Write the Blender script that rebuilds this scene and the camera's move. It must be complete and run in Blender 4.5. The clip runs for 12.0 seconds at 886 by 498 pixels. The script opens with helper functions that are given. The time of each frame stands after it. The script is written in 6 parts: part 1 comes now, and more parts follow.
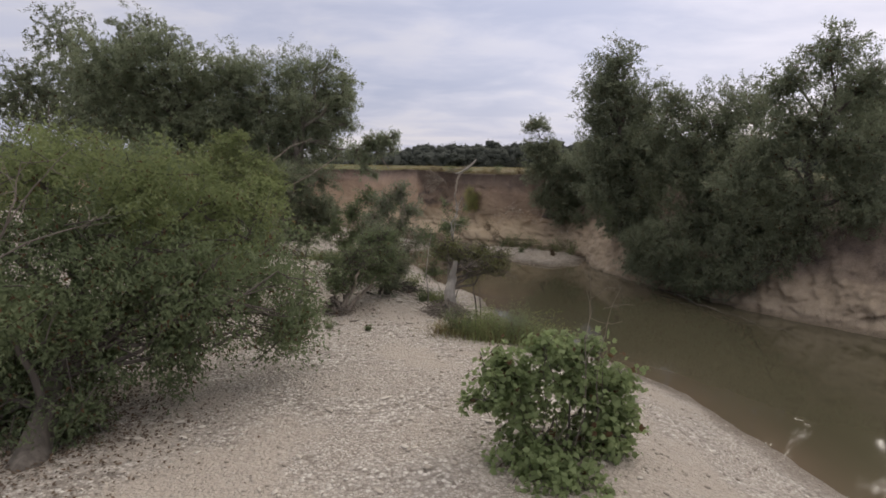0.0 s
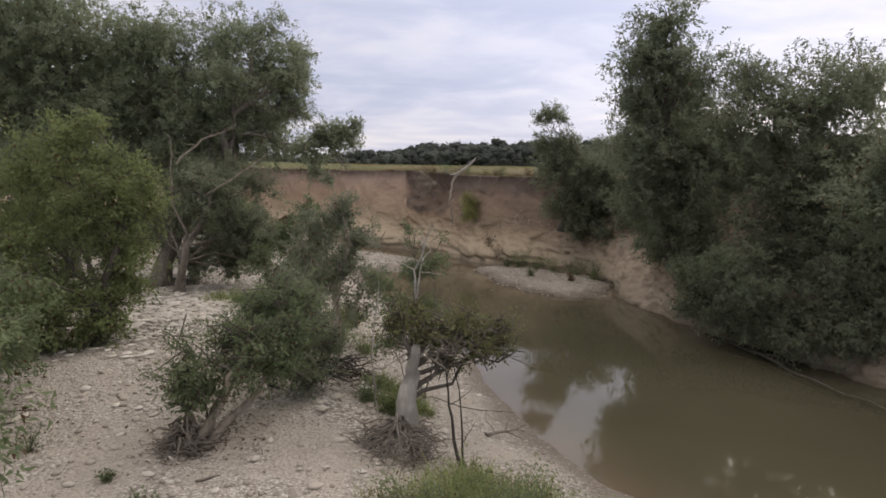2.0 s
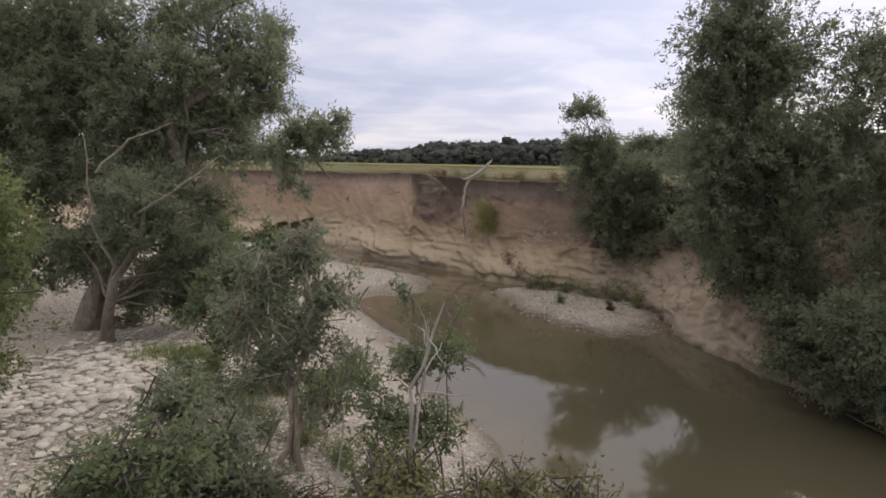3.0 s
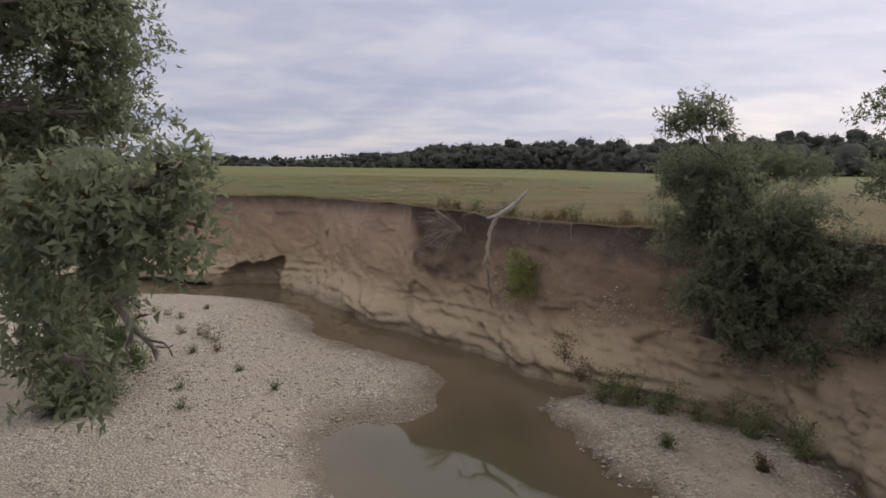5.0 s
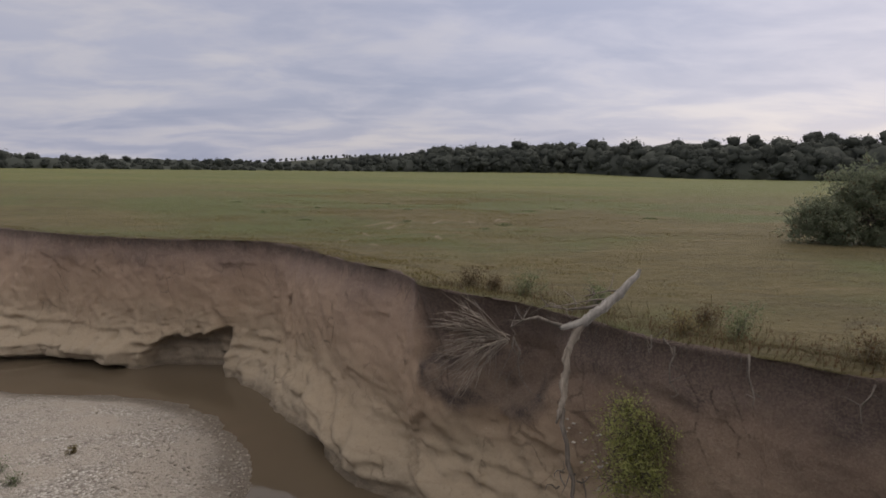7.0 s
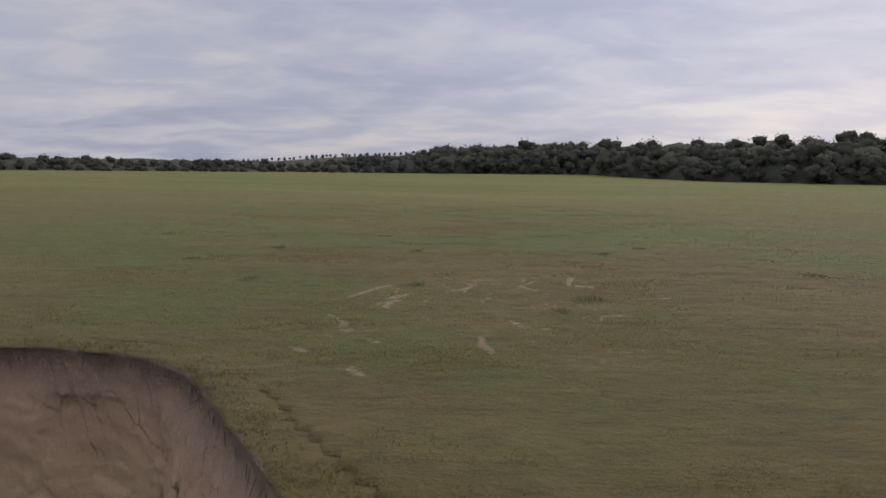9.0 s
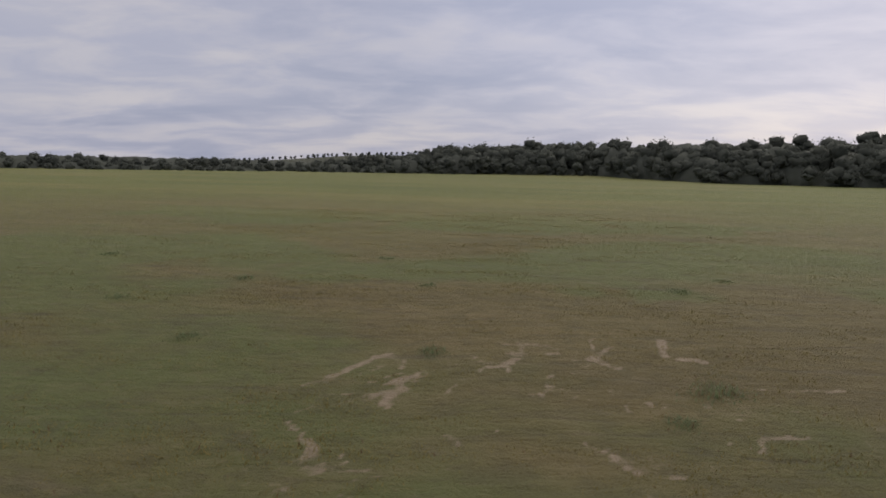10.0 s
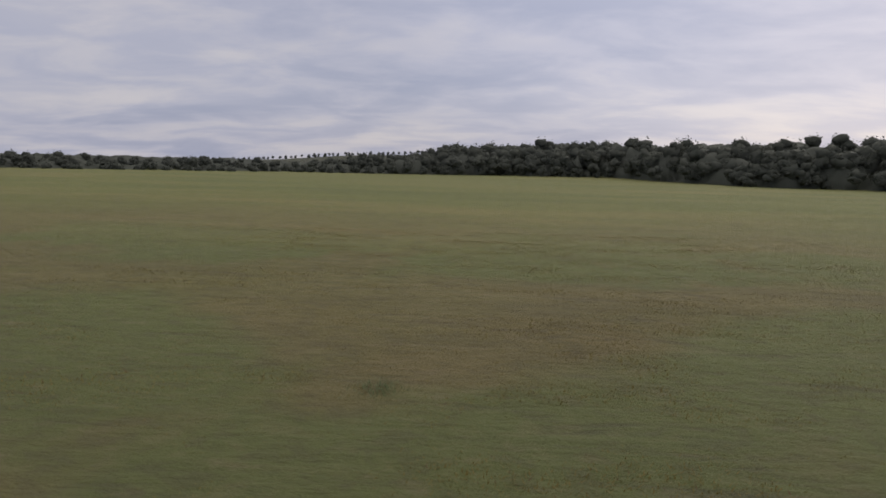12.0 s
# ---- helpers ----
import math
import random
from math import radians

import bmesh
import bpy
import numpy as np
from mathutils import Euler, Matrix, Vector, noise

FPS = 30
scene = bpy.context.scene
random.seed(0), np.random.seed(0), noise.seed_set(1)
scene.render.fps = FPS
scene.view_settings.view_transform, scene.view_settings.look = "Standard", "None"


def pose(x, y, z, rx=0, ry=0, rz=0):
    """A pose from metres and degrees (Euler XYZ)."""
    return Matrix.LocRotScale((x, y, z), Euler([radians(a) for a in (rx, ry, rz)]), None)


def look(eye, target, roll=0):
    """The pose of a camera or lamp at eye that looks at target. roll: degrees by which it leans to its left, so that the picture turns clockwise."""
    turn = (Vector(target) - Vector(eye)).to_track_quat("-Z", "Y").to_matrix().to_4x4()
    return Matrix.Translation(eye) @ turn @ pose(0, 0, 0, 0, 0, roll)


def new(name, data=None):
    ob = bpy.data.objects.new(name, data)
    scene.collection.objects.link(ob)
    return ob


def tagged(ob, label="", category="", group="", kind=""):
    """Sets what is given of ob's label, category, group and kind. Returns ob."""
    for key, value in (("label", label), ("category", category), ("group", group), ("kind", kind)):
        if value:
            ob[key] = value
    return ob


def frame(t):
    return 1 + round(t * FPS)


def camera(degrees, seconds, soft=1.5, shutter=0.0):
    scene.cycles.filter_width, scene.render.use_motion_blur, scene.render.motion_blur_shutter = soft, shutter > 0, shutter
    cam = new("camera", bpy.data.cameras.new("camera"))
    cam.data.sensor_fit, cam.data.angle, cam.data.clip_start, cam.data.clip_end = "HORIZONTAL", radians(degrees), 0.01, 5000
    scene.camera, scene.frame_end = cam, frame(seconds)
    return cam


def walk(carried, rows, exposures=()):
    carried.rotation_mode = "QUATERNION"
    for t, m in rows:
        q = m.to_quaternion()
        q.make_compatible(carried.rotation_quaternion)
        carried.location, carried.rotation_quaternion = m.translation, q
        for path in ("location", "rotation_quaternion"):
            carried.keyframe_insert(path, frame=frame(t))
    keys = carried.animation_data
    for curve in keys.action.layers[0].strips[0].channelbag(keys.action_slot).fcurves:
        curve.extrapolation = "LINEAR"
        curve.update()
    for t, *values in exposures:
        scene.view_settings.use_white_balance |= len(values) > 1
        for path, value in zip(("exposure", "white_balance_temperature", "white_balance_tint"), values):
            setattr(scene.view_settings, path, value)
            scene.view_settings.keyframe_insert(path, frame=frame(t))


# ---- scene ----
cam = camera(73.3, 12.0, soft=1.7)
PATH = [
    (0, (0.691, -0.79, 5.002), (0.639, 1.191, 4.731), 1.2),
    (0.5, (0.94, 0.927, 4.956), (0.894, 2.908, 4.686), 1.3),
    (1, (1.166, 2.646, 4.977), (1.119, 4.627, 4.706), 1.2),
    (1.5, (1.266, 4.624, 5.04), (1.21, 6.604, 4.767), 1.3),
    (2, (1.273, 6.561, 5.117), (1.201, 8.541, 4.841), 1.3),
    (2.5, (1.206, 8.835, 5.163), (1.112, 10.813, 4.885), 1.2),
    (3, (0.976, 11.173, 5.341), (0.874, 13.15, 5.059), 1.3),
    (3.5, (0.768, 13.634, 5.566), (0.663, 15.611, 5.285), 1.2),
    (3.7, (0.646, 14.619, 5.624), (0.545, 16.598, 5.352), 1.1),
    (5.3, (-0.188, 22.2, 6.535), (-0.289, 24.178, 6.256), 0.8),
    (5.5, (-0.253, 23.185, 6.639), (-0.358, 25.163, 6.364), 0.6),
    (6, (-0.564, 25.692, 7.044), (-0.669, 27.67, 6.767), 0.7),
    (6.5, (-0.859, 28.086, 7.32), (-0.965, 30.064, 7.043), 0.8),
    (7, (-1.179, 30.585, 7.433), (-1.287, 32.562, 7.154), 0.8),
    (7.5, (-1.537, 33.069, 7.447), (-1.644, 35.047, 7.167), 0.7),
    (7.7, (-1.686, 34.164, 7.51), (-1.793, 36.139, 7.219), 0.7),
    (9.3, (-2.959, 42.889, 8.16), (-3.068, 44.866, 7.877), 0.9),
    (9.5, (-3.112, 43.941, 8.173), (-3.222, 45.918, 7.888), 1.0),
    (10, (-3.511, 46.626, 8.198), (-3.624, 48.603, 7.913), 1.1),
    (10.5, (-3.925, 49.145, 8.2), (-4.038, 51.122, 7.914), 1.4),
    (11, (-4.307, 51.868, 8.218), (-4.422, 53.844, 7.932), 1.2),
    (11.5, (-4.69, 54.717, 8.239), (-4.809, 56.693, 7.954), 1.2),
    (12, (-5.087, 57.634, 8.253), (-5.206, 59.61, 7.968), 1.3),
]
walk(cam, [(t, look(eye, target, roll)) for t, eye, target, roll in PATH], exposures=[(0.0, 0.26, 6550, 12.8), (0.7, 0.40, 6550, 12.8), (2.2, 0.48, 6550, 12.8), (3.5, 0.52, 6550, 12.8), (5.5, 0.0, 6550, 12.8), (7.5, -0.10, 6550, 12.8), (10.0, -0.10, 6550, 12.8), (12.0, -0.10, 6550, 12.8)])

# ---- world, sun, exposure ----
SUN_AZ, SUN_EL = 40.0, 32.0
world = bpy.data.worlds.new("overcast_sky")
scene.world = world
world.use_nodes = True
wn, wl = world.node_tree.nodes, world.node_tree.links
wn.clear()


def node(tree, kind, **values):
    n = tree.nodes.new(kind)
    for k, v in values.items():
        n.inputs[k.replace("_", " ")].default_value = v
    return n


def build_sky():
    tree = world.node_tree
    out = tree.nodes.new("ShaderNodeOutputWorld")
    bg = tree.nodes.new("ShaderNodeBackground")
    sky = tree.nodes.new("ShaderNodeTexSky")
    sky.sky_type, sky.sun_disc = "NISHITA", False
    sky.sun_elevation, sky.sun_rotation = radians(SUN_EL), radians(SUN_AZ)
    sky.dust_density = 3.0
    clear = tree.nodes.new("ShaderNodeVectorMath")
    clear.operation = "SCALE"
    clear.inputs["Scale"].default_value = 0.11
    wl.new(sky.outputs[0], clear.inputs[0])
    geo = tree.nodes.new("ShaderNodeTexCoord")
    sep = tree.nodes.new("ShaderNodeSeparateXYZ")
    wl.new(geo.outputs["Generated"], sep.inputs[0])

    def math_node(op, a, b):
        m = tree.nodes.new("ShaderNodeMath")
        m.operation = op
        for i, v in enumerate((a, b)):
            if v is None:
                continue
            if isinstance(v, (int, float)):
                m.inputs[i].default_value = v
            else:
                wl.new(v, m.inputs[i])
        return m.outputs[0]

    up = math_node("MAXIMUM", math_node("ADD", sep.outputs[2], 0.17), 0.05)
    px, py = math_node("DIVIDE", sep.outputs[0], up), math_node("DIVIDE", sep.outputs[1], up)
    flat = tree.nodes.new("ShaderNodeCombineXYZ")
    wl.new(px, flat.inputs[0])
    wl.new(py, flat.inputs[1])

    def layer(scale, stretch, shift, detail, lo, hi):
        mp = tree.nodes.new("ShaderNodeMapping")
        mp.inputs["Scale"].default_value = stretch
        mp.inputs["Location"].default_value = shift
        wl.new(flat.outputs[0], mp.inputs["Vector"])
        nz = node(tree, "ShaderNodeTexNoise", Scale=scale, Detail=detail, Roughness=0.55, Distortion=0.35)
        wl.new(mp.outputs[0], nz.inputs["Vector"])
        r = tree.nodes.new("ShaderNodeMapRange")
        r.interpolation_type = "SMOOTHSTEP"
        r.inputs["From Min"].default_value, r.inputs["From Max"].default_value = lo, hi
        wl.new(nz.outputs["Fac"], r.inputs["Value"])
        return r.outputs[0]

    big = layer(0.50, (0.8, 1.1, 1), (1.3, 0.4, 0), 4.0, 0.32, 0.68)
    fine = layer(1.7, (0.9, 1.25, 1), (4.1, 2.2, 0), 7.0, 0.36, 0.66)
    cover = math_node("ADD", math_node("MULTIPLY", big, 0.58), math_node("MULTIPLY", fine, 0.42))
    ramp = tree.nodes.new("ShaderNodeValToRGB")
    cr = ramp.color_ramp
    cr.elements[0].position, cr.elements[0].color = 0.05, (0.385, 0.425, 0.565, 1)
    cr.elements[1].position, cr.elements[1].color = 0.95, (0.70, 0.68, 0.71, 1)
    mid = cr.elements.new(0.45)
    mid.color = (0.51, 0.53, 0.645, 1)
    wl.new(cover, ramp.inputs[0])
    # the cloud deck is thinner and brighter around the hidden sun
    toward = tree.nodes.new("ShaderNodeVectorMath")
    toward.operation = "DOT_PRODUCT"
    wl.new(geo.outputs["Generated"], toward.inputs[0])
    toward.inputs[1].default_value = (math.sin(radians(SUN_AZ)) * math.cos(radians(SUN_EL)), math.cos(radians(SUN_AZ)) * math.cos(radians(SUN_EL)), math.sin(radians(SUN_EL)))
    glow = tree.nodes.new("ShaderNodeMapRange")
    glow.interpolation_type = "SMOOTHSTEP"
    for key, v in (("From Min", 0.55), ("From Max", 1.0), ("To Min", 0.90), ("To Max", 1.13)):
        glow.inputs[key].default_value = v
    wl.new(toward.outputs["Value"], glow.inputs["Value"])
    lit = tree.nodes.new("ShaderNodeVectorMath")
    lit.operation = "SCALE"
    zen = tree.nodes.new("ShaderNodeMapRange")
    zen.interpolation_type = "SMOOTHSTEP"
    for key, v in (("From Min", 0.22), ("From Max", 0.8)):
        zen.inputs[key].default_value = v
    wl.new(sep.outputs[2], zen.inputs["Value"])
    high = tree.nodes.new("ShaderNodeMix")
    high.data_type = "RGBA"
    wl.new(zen.outputs[0], high.inputs["Factor"])
    wl.new(ramp.outputs[0], high.inputs["A"])
    high.inputs["B"].default_value = (1.22, 1.15, 1.08, 1)
    wl.new(high.outputs["Result"], lit.inputs[0])
    wl.new(glow.outputs[0], lit.inputs["Scale"])
    mix = tree.nodes.new("ShaderNodeMix")
    mix.data_type = "RGBA"
    mix.inputs["Factor"].default_value = 0.90
    wl.new(clear.outputs[0], mix.inputs["A"])
    wl.new(lit.outputs[0], mix.inputs["B"])
    wl.new(mix.outputs["Result"], bg.inputs["Color"])
    bg.inputs["Strength"].default_value = 1.0
    wl.new(bg.outputs[0], out.inputs[0])


build_sky()
sun_data = bpy.data.lights.new("sun", "SUN")
sun_data.energy, sun_data.angle, sun_data.color = 1.1, radians(30), (1.0, 0.93, 0.82)
sun_dir = Vector((math.sin(radians(SUN_AZ)) * math.cos(radians(SUN_EL)), math.cos(radians(SUN_AZ)) * math.cos(radians(SUN_EL)), math.sin(radians(SUN_EL))))
new("sun", sun_data).matrix_world = look(sun_dir * 50, (0, 0, 0))

# ---- materials ----


class Mat:
    """A small wrapper to write node materials briefly."""

    def __init__(self, name, rough=0.9):
        self.mat = bpy.data.materials.new(name)
        self.mat.use_nodes = True
        self.t = self.mat.node_tree
        self.bsdf = self.t.nodes["Principled BSDF"]
        self.bsdf.inputs["Roughness"].default_value = rough
        self.co = self.t.nodes.new("ShaderNodeTexCoord")

    def put(self, a, b):
        self.t.links.new(a, b)

    def noise(self, scale, detail=4.0, rough=0.55, stretch=None, distort=0.0, vec=None):
        n = node(self.t, "ShaderNodeTexNoise", Scale=scale, Detail=detail, Roughness=rough, Distortion=distort)
        self.put(self.vec(stretch, vec), n.inputs["Vector"])
        return n.outputs["Fac"]

    def vec(self, stretch=None, vec=None):
        v = vec or self.co.outputs["Object"]
        if stretch is None:
            return v
        m = self.t.nodes.new("ShaderNodeMapping")
        m.inputs["Scale"].default_value = stretch
        self.put(v, m.inputs["Vector"])
        return m.outputs[0]

    def cells(self, scale, out="Color", feature="F1", stretch=None, jitter=1.0):
        n = self.t.nodes.new("ShaderNodeTexVoronoi")
        n.feature = feature
        n.inputs["Scale"].default_value, n.inputs["Randomness"].default_value = scale, jitter
        self.put(self.vec(stretch), n.inputs["Vector"])
        return n.outputs[out]

    def ramp(self, fac, *stops):
        r = self.t.nodes.new("ShaderNodeValToRGB")
        el = r.color_ramp.elements
        while len(el) < len(stops):
            el.new(0.5)
        for e, (p, c) in zip(el, stops):
            e.position = p
            e.color = (*c, 1) if len(c) == 3 else c
        self.put(fac, r.inputs[0])
        return r.outputs[0]

    def range(self, fac, lo, hi, a=0.0, b=1.0):
        r = self.t.nodes.new("ShaderNodeMapRange")
        r.interpolation_type = "SMOOTHSTEP"
        for key, v in (("From Min", lo), ("From Max", hi), ("To Min", a), ("To Max", b)):
            r.inputs[key].default_value = v
        self.put(fac, r.inputs["Value"])
        return r.outputs[0]

    def mix(self, fac, a, b, blend="MIX"):
        m = self.t.nodes.new("ShaderNodeMix")
        m.data_type, m.blend_type = "RGBA", blend
        for key, v in (("Factor", fac), ("A", a), ("B", b)):
            s = m.inputs[key] if key == "Factor" else [i for i in m.inputs if i.name == key and i.type == "RGBA"][0]
            if isinstance(v, (int, float)):
                s.default_value = v
            elif isinstance(v, tuple):
                s.default_value = (*v, 1)
            else:
                self.put(v, s)
        return [o for o in m.outputs if o.type == "RGBA"][0]

    def math(self, op, a, b=0.0):
        m = self.t.nodes.new("ShaderNodeMath")
        m.operation = op
        for i, v in enumerate((a, b)):
            if isinstance(v, (int, float)):
                m.inputs[i].default_value = v
            else:
                self.put(v, m.inputs[i])
        return m.outputs[0]

    def attr(self, name):
        a = self.t.nodes.new("ShaderNodeAttribute")
        a.attribute_name = name
        return a.outputs["Fac"]

    def island(self):
        return self.t.nodes.new("ShaderNodeNewGeometry").outputs["Random Per Island"]

    def objrand(self):
        return self.t.nodes.new("ShaderNodeObjectInfo").outputs["Random"]

    def z(self):
        s = self.t.nodes.new("ShaderNodeSeparateXYZ")
        self.put(self.co.outputs["Object"], s.inputs[0])
        return s.outputs

    def done(self, color, bump=None, strength=0.5, distance=0.02, rough=None):
        if isinstance(color, tuple):
            self.bsdf.inputs["Base Color"].default_value = (*color, 1)
        else:
            self.put(color, self.bsdf.inputs["Base Color"])
        if bump is not None:
            b = self.t.nodes.new("ShaderNodeBump")
            b.inputs["Strength"].default_value, b.inputs["Distance"].default_value = strength, distance
            self.put(bump, b.inputs["Height"])
            self.put(b.outputs[0], self.bsdf.inputs["Normal"])
        if rough is not None:
            self.put(rough, self.bsdf.inputs["Roughness"])
        return self.mat


def leaf_material(name, dark, mid, light, brown=0.04, thin=0.55, patch=0.9):
    dark, light = tuple(0.5 * (a + c) for a, c in zip(dark, mid)), tuple(0.5 * (a + c) for a, c in zip(light, mid))
    m = Mat(name, 0.68)
    r = m.island()
    big = m.noise(patch, 3)
    fac = m.math("ADD", m.math("MULTIPLY", r, 0.34), m.math("MULTIPLY", big, 0.66))
    col = m.ramp(fac, (0.05, dark), (0.5, mid), (1.0, light))
    wither = m.math("GREATER_THAN", m.math("FRACT", m.math("MULTIPLY", r, 57.3)), 1.0 - brown)
    col = m.mix(wither, col, (0.115, 0.07, 0.04))
    m.bsdf.inputs["Specular IOR Level"].default_value = 0.2
    mat = m.done(col)
    tr = m.t.nodes.new("ShaderNodeBsdfTranslucent")
    m.put(col, tr.inputs["Color"])
    sh = m.t.nodes.new("ShaderNodeMixShader")
    sh.inputs[0].default_value = thin
    m.put(m.bsdf.outputs[0], sh.inputs[1])
    m.put(tr.outputs[0], sh.inputs[2])
    m.put(sh.outputs[0], m.t.nodes["Material Output"].inputs["Surface"])
    return mat


LEAF_DARK = leaf_material("dark_foliage", (0.112, 0.130, 0.094), (0.190, 0.218, 0.147), (0.322, 0.338, 0.215))
# dark foliage made paler and greyer, with haze put into its colour
LEAF_HAZY = leaf_material("hazy_foliage", (0.132, 0.156, 0.106), (0.222, 0.256, 0.168), (0.335, 0.358, 0.240), 0.03, 0.6)
LEAF_MID = leaf_material("green_foliage", (0.086, 0.115, 0.062), (0.156, 0.194, 0.104), (0.260, 0.298, 0.158), 0.05)
LEAF_LIGHT = leaf_material("light_green_foliage", (0.095, 0.125, 0.058), (0.182, 0.220, 0.096), (0.300, 0.323, 0.147), 0.03)
LEAF_BROAD = leaf_material("broad_leaf_foliage", (0.130, 0.165, 0.085), (0.235, 0.295, 0.140), (0.385, 0.415, 0.220), 0.03)
LEAF_DRY = leaf_material("withered_foliage", (0.075, 0.063, 0.039), (0.128, 0.102, 0.060), (0.180, 0.165, 0.075), 0.3)
LEAF_FAR = leaf_material("far_foliage", (0.074, 0.083, 0.077), (0.090, 0.100, 0.088), (0.118, 0.126, 0.102), 0.0, 0.35, 0.11)
LEAF_FAR.node_tree.nodes["Principled BSDF"].inputs["Specular IOR Level"].default_value = 0.05
GRASS_BRINK = leaf_material("brink_grass", (0.085, 0.076, 0.045), (0.135, 0.118, 0.066), (0.21, 0.185, 0.10), 0.2)
GRASS_GREEN = leaf_material("green_grass", (0.143, 0.187, 0.070), (0.249, 0.292, 0.126), (0.473, 0.457, 0.270), 0.12)
GRASS_DRY = leaf_material("dry_grass", (0.155, 0.129, 0.069), (0.241, 0.207, 0.103), (0.380, 0.319, 0.172), 0.25)
GRASS_FIELD = leaf_material("mown_grass", (0.120, 0.100, 0.034), (0.170, 0.142, 0.048), (0.245, 0.195, 0.075), 0.05, 0.4)
GRASS_LIGHT = leaf_material("pale_grass", (0.168, 0.205, 0.086), (0.278, 0.304, 0.147), (0.475, 0.446, 0.291), 0.15)
LEAF_YELLOW = leaf_material("yellowing_foliage", (0.205, 0.225, 0.080), (0.355, 0.372, 0.135), (0.545, 0.520, 0.225), 0.04, 0.4)
LEAF_OLIVE = leaf_material("olive_foliage", (0.083, 0.091, 0.043), (0.139, 0.147, 0.067), (0.215, 0.215, 0.096), 0.04, 0.38)


def bark_material(name, dark, light, scale=1.0):
    m = Mat(name, 0.9)
    g = m.noise(14.0 * scale, 6, 0.6, (1, 1, 0.18))
    s = m.noise(2.5 * scale, 3)
    col = m.mix(m.range(s, 0.35, 0.7), m.ramp(g, (0.3, dark), (0.7, light)), tuple(0.7 * (a + b) / 2 for a, b in zip(dark, light)))
    return m.done(col, g, 0.7, 0.015)


BARK = bark_material("bark", (0.055, 0.045, 0.038), (0.16, 0.14, 0.12))
BARK_PALE = bark_material("bleached_wood", (0.20, 0.185, 0.165), (0.50, 0.47, 0.43))
BARK_DEAD = bark_material("grey_dead_wood", (0.085, 0.070, 0.058), (0.27, 0.235, 0.20))
BARK_GREY = bark_material("weathered_wood", (0.15, 0.125, 0.100), (0.46, 0.40, 0.335))
BARK_DARK = bark_material("wet_dark_wood", (0.025, 0.021, 0.018), (0.07, 0.06, 0.05))


def gravel_material():
    m = Mat("limestone_gravel", 0.95)
    tones = []
    for scale in (17.0, 40.0):
        sepc = m.t.nodes.new("ShaderNodeSeparateColor")
        m.put(m.cells(scale), sepc.inputs[0])
        tones.append(sepc.outputs[0])
    fine, coarse = m.cells(40.0, "Distance"), m.cells(17.0, "Distance")
    big = m.ramp(tones[0], (0.0, (0.16, 0.14, 0.12)), (0.3, (0.34, 0.31, 0.275)), (0.7, (0.50, 0.465, 0.42)), (1.0, (0.68, 0.65, 0.60)))
    small = m.ramp(tones[1], (0.0, (0.19, 0.165, 0.14)), (0.35, (0.375, 0.335, 0.29)), (0.75, (0.50, 0.46, 0.41)), (1.0, (0.66, 0.63, 0.58)))
    pick = m.range(m.math("ADD", m.noise(0.8, 5, 0.6), m.math("MULTIPLY", m.noise(6.0, 2), 0.3)), 0.58, 0.72)
    stone = m.mix(pick, small, big)
    sand = m.ramp(m.noise(30.0, 6, 0.75), (0.3, (0.31, 0.27, 0.225)), (0.7, (0.46, 0.41, 0.355)))
    where = m.range(m.math("ADD", m.noise(0.45, 4), m.math("MULTIPLY", m.noise(3.0, 3), 0.25)), 0.60, 0.76)
    col = m.mix(m.math("MULTIPLY", where, 0.8), stone, sand)
    gaps = m.mix(pick, m.range(fine, 0.38, 0.7), m.range(coarse, 0.36, 0.66))
    col = m.mix(m.math("MULTIPLY", gaps, m.range(where, 0.0, 1.0, 0.55, 0.15)), col, (0.17, 0.145, 0.12))
    stain = m.range(m.noise(0.17, 5, 0.6), 0.40, 0.66)
    col = m.mix(m.math("MULTIPLY", stain, 0.20), col, (0.30, 0.262, 0.22))
    # dry leaf bits and twigs strewn about
    bits = m.range(m.noise(17.0, 3, 0.7, (1.0, 0.4, 1.0)), 0.70, 0.74)
    col = m.mix(m.math("MULTIPLY", bits, 0.8), col, (0.10, 0.08, 0.06))
    # silt and moisture close to the water's level
    wet = m.range(m.math("ADD", m.z()[2], m.math("MULTIPLY", m.noise(2.2, 6, 0.7), 0.34)), 0.22, 0.44, 1.0, 0.0)
    col = m.mix(m.math("MULTIPLY", wet, 0.8), col, (0.125, 0.098, 0.070))
    height = m.math("SUBTRACT", m.math("MULTIPLY", fine, -0.5), coarse)
    return m.done(col, height, 1.0, 0.04, m.range(wet, 0.0, 1.0, 0.95, 0.6))


GRAVEL = gravel_material()


def stone_material():
    m = Mat("limestone_stone", 0.93)
    r = m.math("ADD", m.math("MULTIPLY", m.island(), 0.5), m.math("MULTIPLY", m.objrand(), 0.5))
    col = m.ramp(r, (0.1, (0.27, 0.235, 0.20)), (0.5, (0.46, 0.42, 0.365)), (0.9, (0.64, 0.605, 0.55)))
    g = m.noise(22.0, 5)
    return m.done(m.mix(m.range(g, 0.35, 0.7, 0.0, 0.5), col, (0.30, 0.26, 0.21)), g, 0.5, 0.01)


STONE = stone_material()


